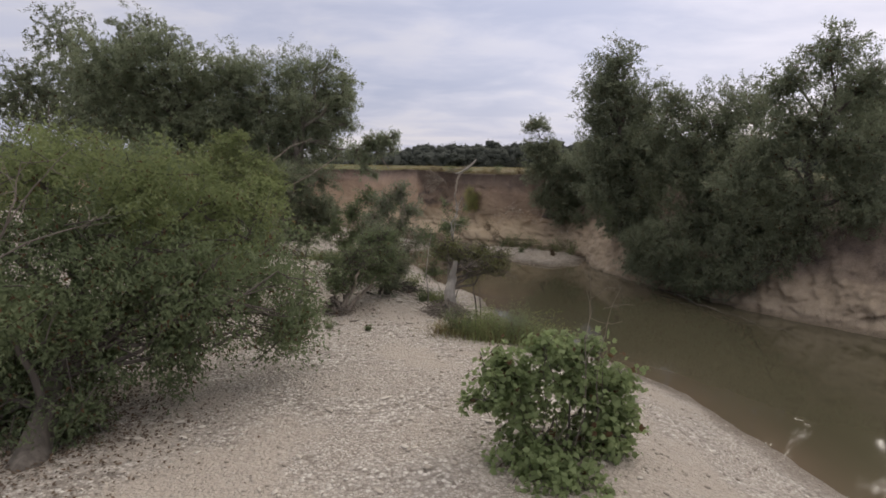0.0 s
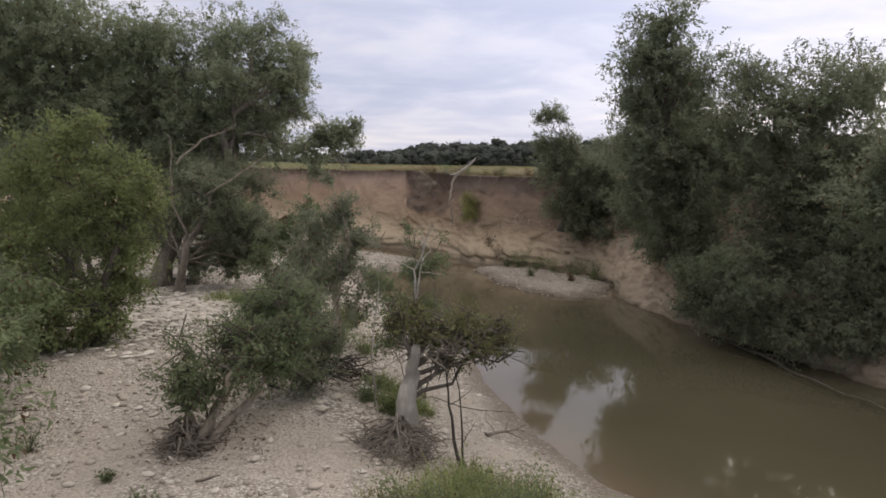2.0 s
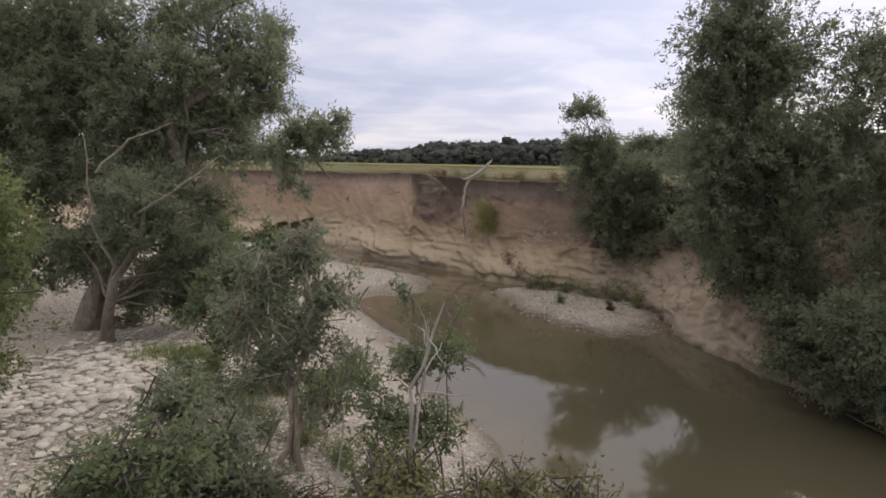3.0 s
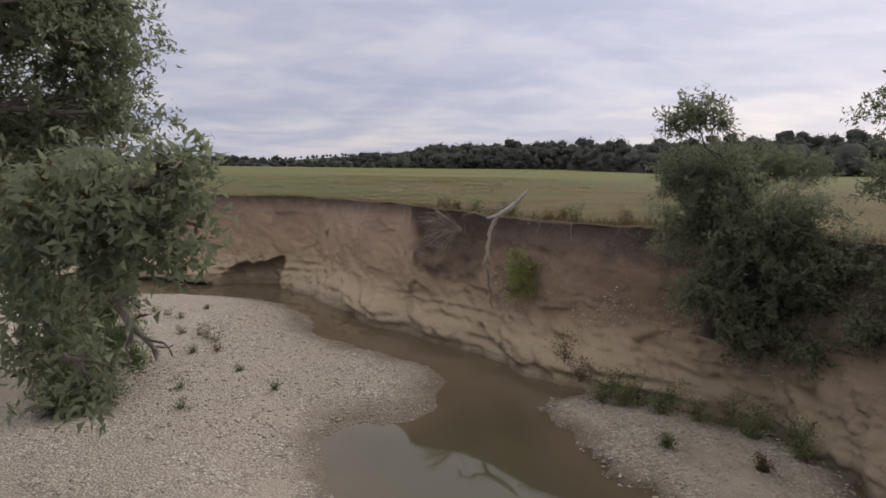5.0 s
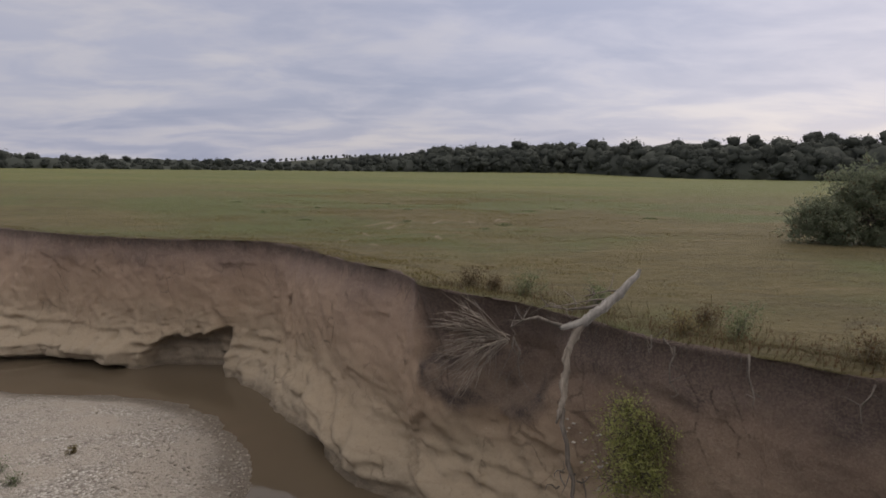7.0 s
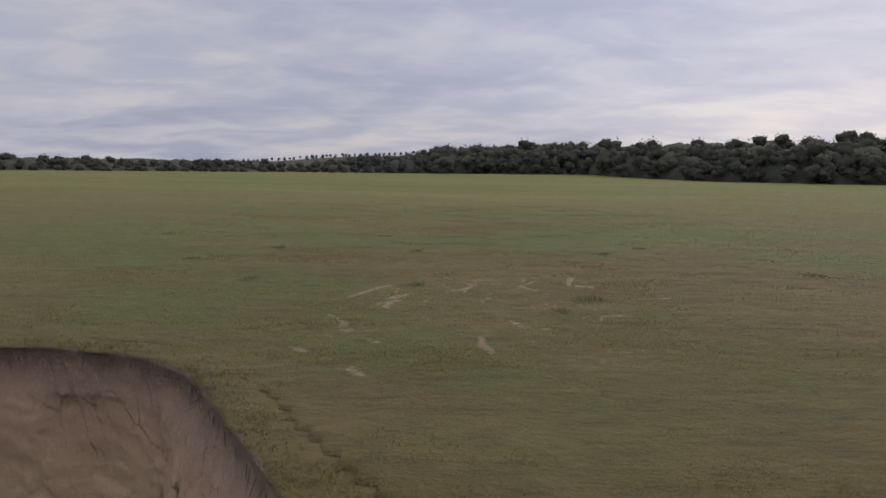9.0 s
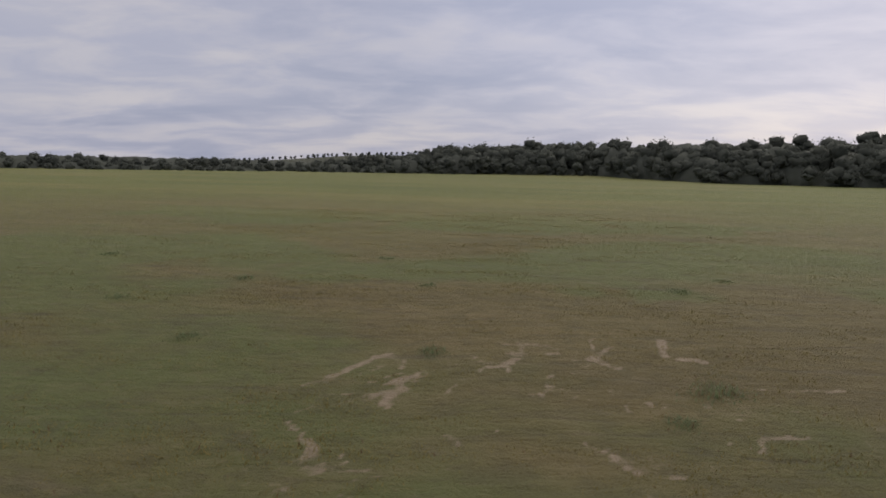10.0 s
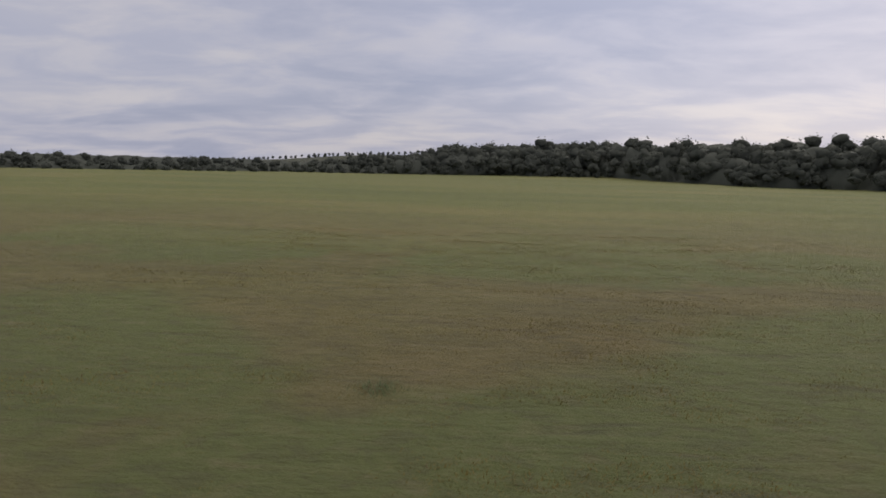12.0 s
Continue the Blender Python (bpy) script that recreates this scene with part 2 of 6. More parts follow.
def field_material():
    m = Mat("mown_field", 0.95)
    y = m.z()[1]
    patch = m.noise(0.075, 4, 0.55, (1.0, 1.6, 1))
    rows = m.noise(0.55, 6, 0.65, (0.22, 1.4, 1))
    fine = m.noise(7.0, 6, 0.7, (0.6, 1.3, 1))
    base = m.ramp(rows, (0.30, (0.089, 0.072, 0.027)), (0.52, (0.115, 0.092, 0.034)), (0.72, (0.144, 0.112, 0.048)))
    green = m.ramp(fine, (0.3, (0.062, 0.084, 0.021)), (0.7, (0.092, 0.121, 0.031)))
    sway = m.math("ADD", y, m.math("MULTIPLY", m.noise(0.09, 4, 0.6), 22.0))
    belt = m.math("MULTIPLY", m.range(sway, 68.0, 75.0), m.range(sway, 78.0, 90.0, 1.0, 0.0))
    lushness = m.math("ADD", m.math("ADD", m.math("MULTIPLY", belt, 0.14), m.math("MULTIPLY", m.attr("lush"), 0.36)), patch)
    col = m.mix(m.range(lushness, 0.53, 0.70, 0.0, 0.8), base, green)
    far = m.range(m.math("ADD", y, m.math("MULTIPLY", m.noise(0.05, 4, 0.6), 50.0)), 78.0, 135.0)
    lush = m.ramp(m.noise(0.12, 5, 0.6, (0.25, 1.0, 1)), (0.3, (0.081, 0.102, 0.019)), (0.5, (0.107, 0.122, 0.024)), (0.7, (0.152, 0.142, 0.039)))
    col = m.mix(far, col, lush)
    # hummocks of turf
    tufts = m.noise(2.6, 4, 0.6, (0.75, 1.15, 1), 0.4)
    col = m.mix(m.range(tufts, 0.48, 0.64, 0.0, 0.42), col, (0.066, 0.062, 0.025))
    col = m.mix(m.range(tufts, 0.34, 0.46, 0.22, 0.0), col, (0.165, 0.138, 0.070))
    # low furrows and trodden streaks
    streak = m.noise(1.3, 6, 0.7, (0.3, 1.7, 1), 0.6)
    col = m.mix(m.range(streak, 0.53, 0.70, 0.0, 0.55), col, (0.050, 0.044, 0.022))
    col = m.mix(m.range(fine, 0.52, 0.75, 0.0, 0.38), col, (0.060, 0.050, 0.028))
    col = m.mix(m.range(m.noise(2.3, 5, 0.65, (0.5, 1.2, 1)), 0.54, 0.74, 0.0, 0.4), col, (0.16, 0.128, 0.072))
    # bare earth where the turf is worn near the bank
    bare = m.range(m.math("ADD", m.attr("worn"), m.math("MULTIPLY", m.math("SUBTRACT", m.noise(9.0, 5, 0.7), 0.5), 0.9)), 0.25, 0.80, 0.0, 0.8)
    col = m.mix(bare, col, m.ramp(fine, (0.3, (0.20, 0.155, 0.11)), (0.7, (0.30, 0.24, 0.175))))
    col = m.mix(m.math("MULTIPLY", m.attr("edge"), m.range(m.noise(3.0, 6, 0.7), 0.42, 0.62, 0.0, 0.4)), col, (0.12, 0.094, 0.058))
    h = m.math("ADD", m.noise(14.0, 6, 0.75), m.math("ADD", m.math("MULTIPLY", m.noise(3.2, 5, 0.65, (0.6, 1.3, 1)), 1.8), m.math("MULTIPLY", streak, -1.6)))
    return m.done(col, h, 1.0, 0.056)


FIELD = field_material()


def floor_material():
    m = Mat("wooded_slope", 0.95)
    return m.done(m.ramp(m.noise(0.25, 6, 0.7), (0.3, (0.026, 0.030, 0.018)), (0.6, (0.045, 0.052, 0.028)), (0.8, (0.085, 0.075, 0.045))), m.noise(0.6, 6, 0.7), 1.0, 1.5)


WOOD_FLOOR = floor_material()


def cliff_material():
    m = Mat("eroded_earth_bank", 0.95)
    v = m.attr("level")
    warp = m.math("MULTIPLY", m.math("SUBTRACT", m.noise(0.6, 6, 0.65), 0.5), 0.40)
    lv = m.math("ADD", v, warp)
    layers = m.ramp(lv, (0.0, (0.25, 0.200, 0.150)), (0.10, (0.385, 0.320, 0.238)), (0.32, (0.395, 0.316, 0.226)), (0.55, (0.365, 0.266, 0.188)), (0.76, (0.350, 0.248, 0.184)), (0.90, (0.232, 0.166, 0.138)), (1.0, (0.160, 0.116, 0.102)))
    grey = m.range(m.math("ADD", m.z()[0], m.math("MULTIPLY", m.noise(0.5, 4), 3.0)), 6.5, 9.5, 0.0, 0.55)
    layers = m.mix(grey, layers, m.ramp(m.noise(1.4, 8, 0.75), (0.3, (0.20, 0.160, 0.130)), (0.7, (0.37, 0.305, 0.250))))
    seams = m.noise(0.7, 8, 0.7, (0.4, 0.4, 4.5), 0.5)
    col = m.mix(m.math("MULTIPLY", m.range(seams, 0.53, 0.72, 0.0, 0.38), m.range(v, 0.30, 0.6, 1.0, 0.25)), layers, (0.205, 0.145, 0.102))
    lean = m.t.nodes.new("ShaderNodeMapping")
    lean.inputs["Rotation"].default_value = (0.0, 0.38, 0.0)
    m.put(m.co.outputs["Object"], lean.inputs["Vector"])
    runs = m.noise(4.6, 8, 0.7, (1.0, 1.0, 0.22), 0.25, lean.outputs[0])
    col = m.mix(m.math("MULTIPLY", m.range(runs, 0.50, 0.68, 0.0, 0.4), m.range(v, 0.5, 0.85, 1.0, 0.0)), col, (0.41, 0.325, 0.225))
    rot = m.t.nodes.new("ShaderNodeMapping")
    rot.vector_type = "TEXTURE"
    rot.inputs["Rotation"].default_value = (0.0, 0.42, 0.0)
    rot.inputs["Scale"].default_value = (0.42, 0.42, 2.6)
    m.put(m.co.outputs["Object"], rot.inputs["Vector"])
    joints = m.noise(1.2, 9, 0.70, None, 0.3, rot.outputs[0])
    col = m.mix(m.range(joints, 0.56, 0.72, 0.0, 0.15), col, (0.24, 0.170, 0.122))
    rough = m.noise(5.5, 10, 0.8)
    col = m.mix(m.range(rough, 0.50, 0.72, 0.0, 0.20), col, (0.235, 0.162, 0.118))
    col = m.mix(m.range(rough, 0.34, 0.48, 0.30, 0.0), col, (0.49, 0.39, 0.285))
    split = m.t.nodes.new("ShaderNodeTexVoronoi")
    split.feature = "DISTANCE_TO_EDGE"
    split.inputs["Scale"].default_value = 1.7
    m.put(m.vec((1.3, 1.3, 0.42), lean.outputs[0]), split.inputs["Vector"])
    crack = split.outputs["Distance"]
    crack = m.range(m.math("ADD", crack, m.math("MULTIPLY", m.math("SUBTRACT", rough, 0.5), 0.35)), 0.0, 0.022, 1.0, 0.0)
    crack = m.math("MULTIPLY", crack, m.range(m.noise(0.7, 4), 0.45, 0.6))
    col = m.mix(m.math("MULTIPLY", crack, 0.4), col, (0.12, 0.085, 0.062))
    # seams of gravel washed out of the bank
    pebble = m.math("MULTIPLY", m.range(m.cells(13.0, "Distance"), 0.18, 0.30, 1.0, 0.0), m.range(m.noise(0.8, 5, 0.7, (0.5, 0.5, 2.4)), 0.57, 0.66))
    col = m.mix(m.math("MULTIPLY", pebble, m.range(v, 0.55, 0.75, 0.8, 0.0)), col, (0.46, 0.39, 0.30))
    # dark soil; shade of hollow, alcove and tree cover is mixed into its colour
    dark = m.math("MULTIPLY", m.attr("loam_shade"), m.range(m.noise(1.1, 8, 0.7), 0.30, 0.56, 1.0, 0.62))
    loam_shade = m.ramp(runs, (0.28, (0.038, 0.028, 0.030)), (0.5, (0.057, 0.042, 0.043)), (0.75, (0.096, 0.073, 0.070)))
    col = m.mix(dark, col, loam_shade)
    # ragged dark root mat just below the turf
    top = m.range(m.math("ADD", v, m.math("MULTIPLY", m.math("SUBTRACT", m.noise(4.0, 7, 0.75, (1, 1, 0.5)), 0.5), 0.26)), 0.925, 0.985)
    col = m.mix(m.math("MULTIPLY", top, 0.8), col, (0.092, 0.066, 0.060))
    wet = m.range(m.math("ADD", m.z()[2], m.math("MULTIPLY", m.noise(1.7, 6, 0.65), 0.35)), 0.16, 0.40, 1.0, 0.0)
    col = m.mix(m.math("MULTIPLY", wet, 0.8), col, (0.085, 0.066, 0.048))
    grit = m.noise(24.0, 6, 0.75)
    col = m.mix(m.range(grit, 0.40, 0.66, 0.0, 0.4), col, m.mix(0.5, col, (0.5, 0.42, 0.3)))
    strip = m.noise(11.0, 6, 0.7, (1.0, 1.0, 0.2), 0.2, lean.outputs[0])
    col = m.mix(m.range(strip, 0.54, 0.70, 0.0, 0.28), col, (0.17, 0.122, 0.090))
    h = m.math("ADD", m.math("MULTIPLY", grit, 0.5), m.math("ADD", m.math("MULTIPLY", strip, -0.55), m.math("ADD", m.math("MULTIPLY", rough, 0.5), m.math("MULTIPLY", crack, -0.25))))
    return m.done(col, h, 1.0, 0.05)


CLIFF = cliff_material()


def water_material():
    m = Mat("murky_water", 0.04)
    m.bsdf.inputs["IOR"].default_value = 1.4
    col = m.ramp(m.noise(0.16, 3), (0.3, (0.064, 0.060, 0.037)), (0.7, (0.086, 0.078, 0.049)))
    silt = m.attr("shallow")
    col = m.mix(silt, col, (0.122, 0.094, 0.066))
    return m.done(col, m.math("ADD", m.noise(1.1, 3), m.math("MULTIPLY", m.noise(6.0, 3), 0.25)), 0.03, 0.05)


WATER = water_material()

# ---- mesh helpers ----


class Build:
    """Gathers vertices and faces of one mesh."""

    def __init__(self):
        self.v, self.f, self.n = [], [], 0

    def add(self, verts, faces):
        verts = np.asarray(verts, dtype=np.float32).reshape(-1, 3)
        self.v.append(verts)
        self.f.append(np.asarray(faces, dtype=np.int32) + self.n)
        self.n += len(verts)
        return self

    def mesh(self, name, mat, smooth=True):
        me = bpy.data.meshes.new(name)
        v = np.concatenate(self.v)
        me.vertices.add(len(v))
        me.vertices.foreach_set("co", v.ravel())
        sizes = np.concatenate([np.full(len(f), f.shape[1], np.int32) for f in self.f])
        loops = np.concatenate([f.ravel() for f in self.f])
        me.loops.add(len(loops))
        me.loops.foreach_set("vertex_index", loops)
        me.polygons.add(len(sizes))
        me.polygons.foreach_set("loop_start", np.concatenate([[0], np.cumsum(sizes)[:-1]]).astype(np.int32))
        me.polygons.foreach_set("loop_total", sizes)
        if smooth:
            me.polygons.foreach_set("use_smooth", np.ones(len(sizes), bool))
        me.materials.append(mat)
        me.update(calc_edges=True)
        return me


def part(name, build, mat, parent=None, label="", smooth=True):
    ob = new(name, build.mesh(name, mat, smooth))
    if parent is not None:
        ob.parent = parent
        ob.matrix_parent_inverse = parent.matrix_basis.inverted()
    return tagged(ob, label)


def thing(name, place, label, category, group="", kind=""):
    ob = new(name)
    ob.empty_display_size = 0.2
    ob.location = place
    return tagged(ob, label, category, group, kind)


def add_tube(b, pts, radii, sides=6):
    """A tapered tube along a line of points, closed at its tip."""
    pts = np.asarray(pts, float)
    t = np.gradient(pts, axis=0)
    t /= np.linalg.norm(t, axis=1)[:, None] + 1e-9
    ref = np.array((0.31, 0.17, 0.93)) if abs(t[0, 2]) < 0.8 else np.array((0.93, 0.2, 0.1))
    a = np.cross(t, ref)
    a /= np.linalg.norm(a, axis=1)[:, None] + 1e-9
    c = np.cross(t, a)
    ang = np.linspace(0, 2 * np.pi, sides, endpoint=False)
    ring = a[:, None, :] * np.cos(ang)[None, :, None] + c[:, None, :] * np.sin(ang)[None, :, None]
    v = pts[:, None, :] + ring * np.asarray(radii)[:, None, None]
    n = len(pts)
    i, j = np.meshgrid(np.arange(n - 1), np.arange(sides), indexing="ij")
    k = (j + 1) % sides
    f = np.stack([i * sides + j, i * sides + k, (i + 1) * sides + k, (i + 1) * sides + j], -1).reshape(-1, 4)
    b.add(v.reshape(-1, 3), f)


def bend(p, q, rng, wob=0.12, n=6, sag=0.0):
    """A crooked line from p to q."""
    p, q = np.asarray(p, float), np.asarray(q, float)
    s = np.linspace(0, 1, n)[:, None]
    d = np.linalg.norm(q - p)
    off = rng.normal(0, wob * d, (n, 3)) * np.sin(np.pi * s) ** 0.7
    off = (off + np.roll(off, 1, 0)) / 2
    off[0] = off[-1] = 0
    line = p + (q - p) * s + off
    line[:, 2] -= sag * d * (s[:, 0] * (1 - s[:, 0])) * 4
    return line


def leaf_quads(b, centers, dirs, size, rng, broad=False, droop=0.25, width=0.42, face=None, slim=False):
    """One folded leaf at each centre, pointing along dirs."""
    n = len(centers)
    d = dirs + rng.normal(0, 0.45, (n, 3))
    d[:, 2] -= droop
    d /= np.linalg.norm(d, axis=1)[:, None]
    up = rng.normal(0, 0.55, (n, 3)) + (0, 0, 1.0) if face is None else face + rng.normal(0, 0.35, (n, 3))
    w = np.cross(d, up)
    w /= np.linalg.norm(w, axis=1)[:, None] + 1e-9
    nrm = np.cross(w, d)
    ln = (size * rng.uniform(0.65, 1.3, n))[:, None]
    wd = ln * width
    if slim:
        v = np.stack([centers - w * wd * 0.5, centers + d * ln * 0.3 + w * wd * 0.6 + nrm * ln * 0.05, centers + d * ln], 1)
        f = np.arange(n * 3).reshape(n, 3)
    elif not broad:
        v = np.stack([centers, centers + d * ln * 0.45 + w * wd * 0.5 + nrm * ln * 0.06, centers + d * ln - nrm * ln * 0.05, centers + d * ln * 0.45 - w * wd * 0.5 + nrm * ln * 0.06], 1)
        f = np.arange(n * 4).reshape(n, 4)
    else:
        pts = ((0, 0, 0), (0.22, 0.42, 0.03), (0.55, 0.50, -0.04), (0.62, 0.22, 0.02), (1.0, 0, -0.06), (0.62, -0.22, 0.02), (0.55, -0.50, -0.04), (0.22, -0.42, 0.03))
        v = np.stack([centers + d * ln * p + w * wd * 2.0 * q + nrm * ln * r for p, q, r in pts], 1)
        base = (np.arange(n) * 8)[:, None]
        f = np.concatenate([base + np.array(q)[None] for q in ((0, 1, 2, 3), (0, 3, 4, 5), (0, 5, 6, 7))])
    b.add(v.reshape(-1, 3), f)


def sample_lobes(lobes, n, rng, shell=0.45, squash=0.85):
    """Points through the lobes of a crown, denser towards their skins, with the way out of the lobe."""
    lobes = np.asarray(lobes, float)
    w = lobes[:, 3] ** 2.2
    pick = rng.choice(len(lobes), n, p=w / w.sum())
    d = rng.normal(0, 1, (n, 3))
    d /= np.linalg.norm(d, axis=1)[:, None]
    lump = 1 + 0.28 * np.sin(d[:, 0] * 5.1 + pick * 1.7) * np.sin(d[:, 1] * 4.3 + pick) + 0.2 * np.sin(d[:, 2] * 7 + pick * 2.1 + d[:, 0] * 6)
    r = lobes[pick, 3] * rng.uniform(0, 1, n) ** shell * lump
    off = d * r[:, None] * (1, 1, squash)
    return lobes[pick, :3] + off, d, pick


def make_tree(name, base, lobes, leaves, leaf, mat, label, category, seed, bark=None, trunk_r=0.16, stems=1, twig=0.45, per=14, droop=0.25, broad=False, lean_to=None, limb_vis=True, width=0.42, group="", shell=0.45, slim=True, lit_lobes=(), twig_bark=None, airy=0.0):
    """A tree or shrub: crooked tapered trunk, a limb to each lobe, boughs, twigs and single leaves; chosen lobes get
    paler leaves, a lit look put into their colour.
    """
    rng = np.random.default_rng(seed)
    base = np.asarray(base, float)
    follows = {k: l[4] for k, l in enumerate(lobes) if len(l) > 4}
    lobes = [l[:4] for l in lobes]
    lob = np.asarray(lobes, float)
    root = thing(name, base, label, category, group)
    wood, boughs, crown, lit_crown = Build(), Build(), Build(), Build()
    slim = slim and not broad
    if slim:
        leaves, leaf, per = int(leaves * 1.7), leaf * 0.78, int(per * 1.5)
    mean = lob[:, :3].mean(0)
    top = lob[np.argmax(lob[:, 2])]
    for s in range(stems):
        foot = base + (0, 0, 0) if stems == 1 else base + np.append(rng.normal(0, trunk_r * 1.6, 2), 0)
        aim = (mean * 0.55 + top[:3] * 0.45) if stems == 1 else lob[rng.integers(len(lob)), :3]
        if lean_to is not None:
            aim = np.asarray(lean_to, float)
        line = bend(foot - (0, 0, 0.25), aim, rng, 0.05, 10)
        rad = trunk_r * np.linspace(1.0, 0.28, 10) ** 1.1
        rad[0] *= 1.7
        rad[1] *= 1.15
        add_tube(wood, line, rad, 9)
        if s == 0:
            main = line
    bark = bark or BARK
    for k, (x, y, z, r) in enumerate(lob):
        c = np.array((x, y, z))
        bough = Build()
        i = int(np.clip(np.argmin(np.linalg.norm(main - c, axis=1)) - 2, 2, 7))
        start = lob[follows[k], :3] if k in follows else main[i]
        line = bend(start, c, rng, 0.09, 7, -0.05)
        thick = min(1.0, 0.25 + 0.6 * r)
        add_tube(bough, line, np.linspace(trunk_r * 0.42 * thick, trunk_r * 0.12 * thick, 7), 6)
        for _ in range(5):
            d = rng.normal(0, 1, 3)
            d /= np.linalg.norm(d)
            q = c + d * r * 0.85 * (1, 1, 0.8)
            sub = bend(line[rng.integers(3, 7)], q, rng, 0.12, 5, -0.03)
            add_tube(bough, sub, np.linspace(trunk_r * 0.13 * thick, 0.006, 5), 4)
        part("branch", bough, twig_bark or bark, root)
    n = max(4, leaves // per)
    cen, out, lobe = sample_lobes(lob, n, rng, shell)
    # twigs thin out in irregular gaps
    gap = np.sin(cen[:, 0] * 2.3 + seed) * np.sin(cen[:, 1] * 2.1 + 1.3 * seed) * np.sin(cen[:, 2] * 2.7 + 0.7 * seed)
    keep = gap > rng.uniform(-1.0, -0.05, n) * 0.8 + airy
    cen, out, lobe = cen[keep], out[keep], lobe[keep]
    n = len(cen)
    tw = out * 0.8 + rng.normal(0, 0.5, (n, 3))
    tw[:, 2] -= droop * 0.5
    tw /= np.linalg.norm(tw, axis=1)[:, None]
    ln = twig * rng.uniform(0.6, 1.3, n)
    along = rng.uniform(-0.5, 0.5, (n, per))
    pos = cen[:, None, :] + tw[:, None, :] * (along * ln[:, None])[:, :, None] + rng.normal(0, 0.10 * twig, (n, per, 3))
    side = rng.normal(0, 0.75, (n, per, 3)) + tw[:, None, :]
    face = out[:, None, :] * 0.7 + (0, 0, 0.65) + rng.normal(0, 0.30, (n, per, 3))
    on_lit = np.isin(lobe, lit_lobes)
    for build, some in ((crown, ~on_lit), (lit_crown, on_lit)):
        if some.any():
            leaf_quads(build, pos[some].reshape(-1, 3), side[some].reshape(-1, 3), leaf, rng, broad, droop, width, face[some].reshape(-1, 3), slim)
    pick = rng.choice(n, min(n, 260), replace=False)
    for i in pick:
        add_tube(boughs, np.stack([cen[i] - tw[i] * ln[i] * 0.8, cen[i] + (0, 0, -0.02), cen[i] + tw[i] * ln[i] * 0.5]), np.array((0.012, 0.008, 0.003)) * min(1.0, trunk_r / 0.05), 3)
    part("trunk", wood, bark, root)
    tagged(part("twig_mass", boughs, twig_bark or bark, root), kind="stuff")
    tagged(part("crown", crown, mat, root, smooth=False), kind="stuff")
    if lit_crown.n:
        tagged(part("new_growth", lit_crown, LEAF_LIGHT, root, "paler yellow-green leaves, lit look put into the colour", smooth=False), kind="stuff")
    return root


def spline(pts, step):
    """A smooth line through control points, with even steps; also the running control index."""
    p = np.asarray(pts, float)
    e = np.vstack([2 * p[0] - p[1], p, 2 * p[-1] - p[-2]])
    out = []
    for i in range(1, len(e) - 2):
        k = max(2, int(np.linalg.norm(e[i + 1, :2] - e[i, :2]) / step))
        s = np.linspace(0, 1, k, endpoint=False)[:, None]
        a, b, c, d = e[i - 1], e[i], e[i + 1], e[i + 2]
        out.append(0.5 * (2 * b + (c - a) * s + (2 * a - 5 * b + 4 * c - d) * s ** 2 + (3 * b - a - 3 * c + d) * s ** 3))
    return np.vstack(out + [p[-1:]])


def inside(poly, x, y):
    """Whether points lie in a polygon."""
    res = np.zeros(x.shape, bool)
    px, py = poly[:, 0], poly[:, 1]
    for i in range(len(poly)):
        x0, y0, x1, y1 = px[i - 1], py[i - 1], px[i], py[i]
        if y0 == y1:
            continue
        cross = ((y0 > y) != (y1 > y)) & (x < (x1 - x0) * (y - y0) / (y1 - y0) + x0)
        res ^= cross
    return res


def distance(line, x, y):
    """The distance of points from a line of segments."""
    best = np.full(x.shape, 1e9)
    for i in range(len(line) - 1):
        ax, ay = line[i, :2]
        dx, dy = line[i + 1, :2] - line[i, :2]
        t = np.clip(((x - ax) * dx + (y - ay) * dy) / (dx * dx + dy * dy + 1e-12), 0, 1)
        best = np.minimum(best, (x - ax - t * dx) ** 2 + (y - ay - t * dy) ** 2)
    return np.sqrt(best)


def smooth01(v):
    v = np.clip(v, 0, 1)
    return v * v * (3 - 2 * v)


def wave(x, y, seed=0.0):
    """A cheap smooth unevenness about zero."""
    return (np.sin(x * 1.3 + 1.7 * seed + np.sin(y * 0.9 + seed) * 1.4) + np.sin(y * 1.7 - 0.6 * seed + np.sin(x * 1.1 + 2 * seed) * 1.3) + 0.6 * np.sin((x + y) * 2.9 + seed) * np.sin((x - y) * 2.3)) / 2.6


def lattice(ix, iy, seed):
    """A repeatable random number in 0 to 1 for whole-number places."""
    h = (ix.astype(np.int64) * 374761393 + iy.astype(np.int64) * 668265263 + seed * 974634777) & 0xFFFFFFFF
    h = ((h ^ (h >> 13)) * 1274126177) & 0xFFFFFFFF
    return ((h ^ (h >> 16)) & 0xFFFF) / 65535.0


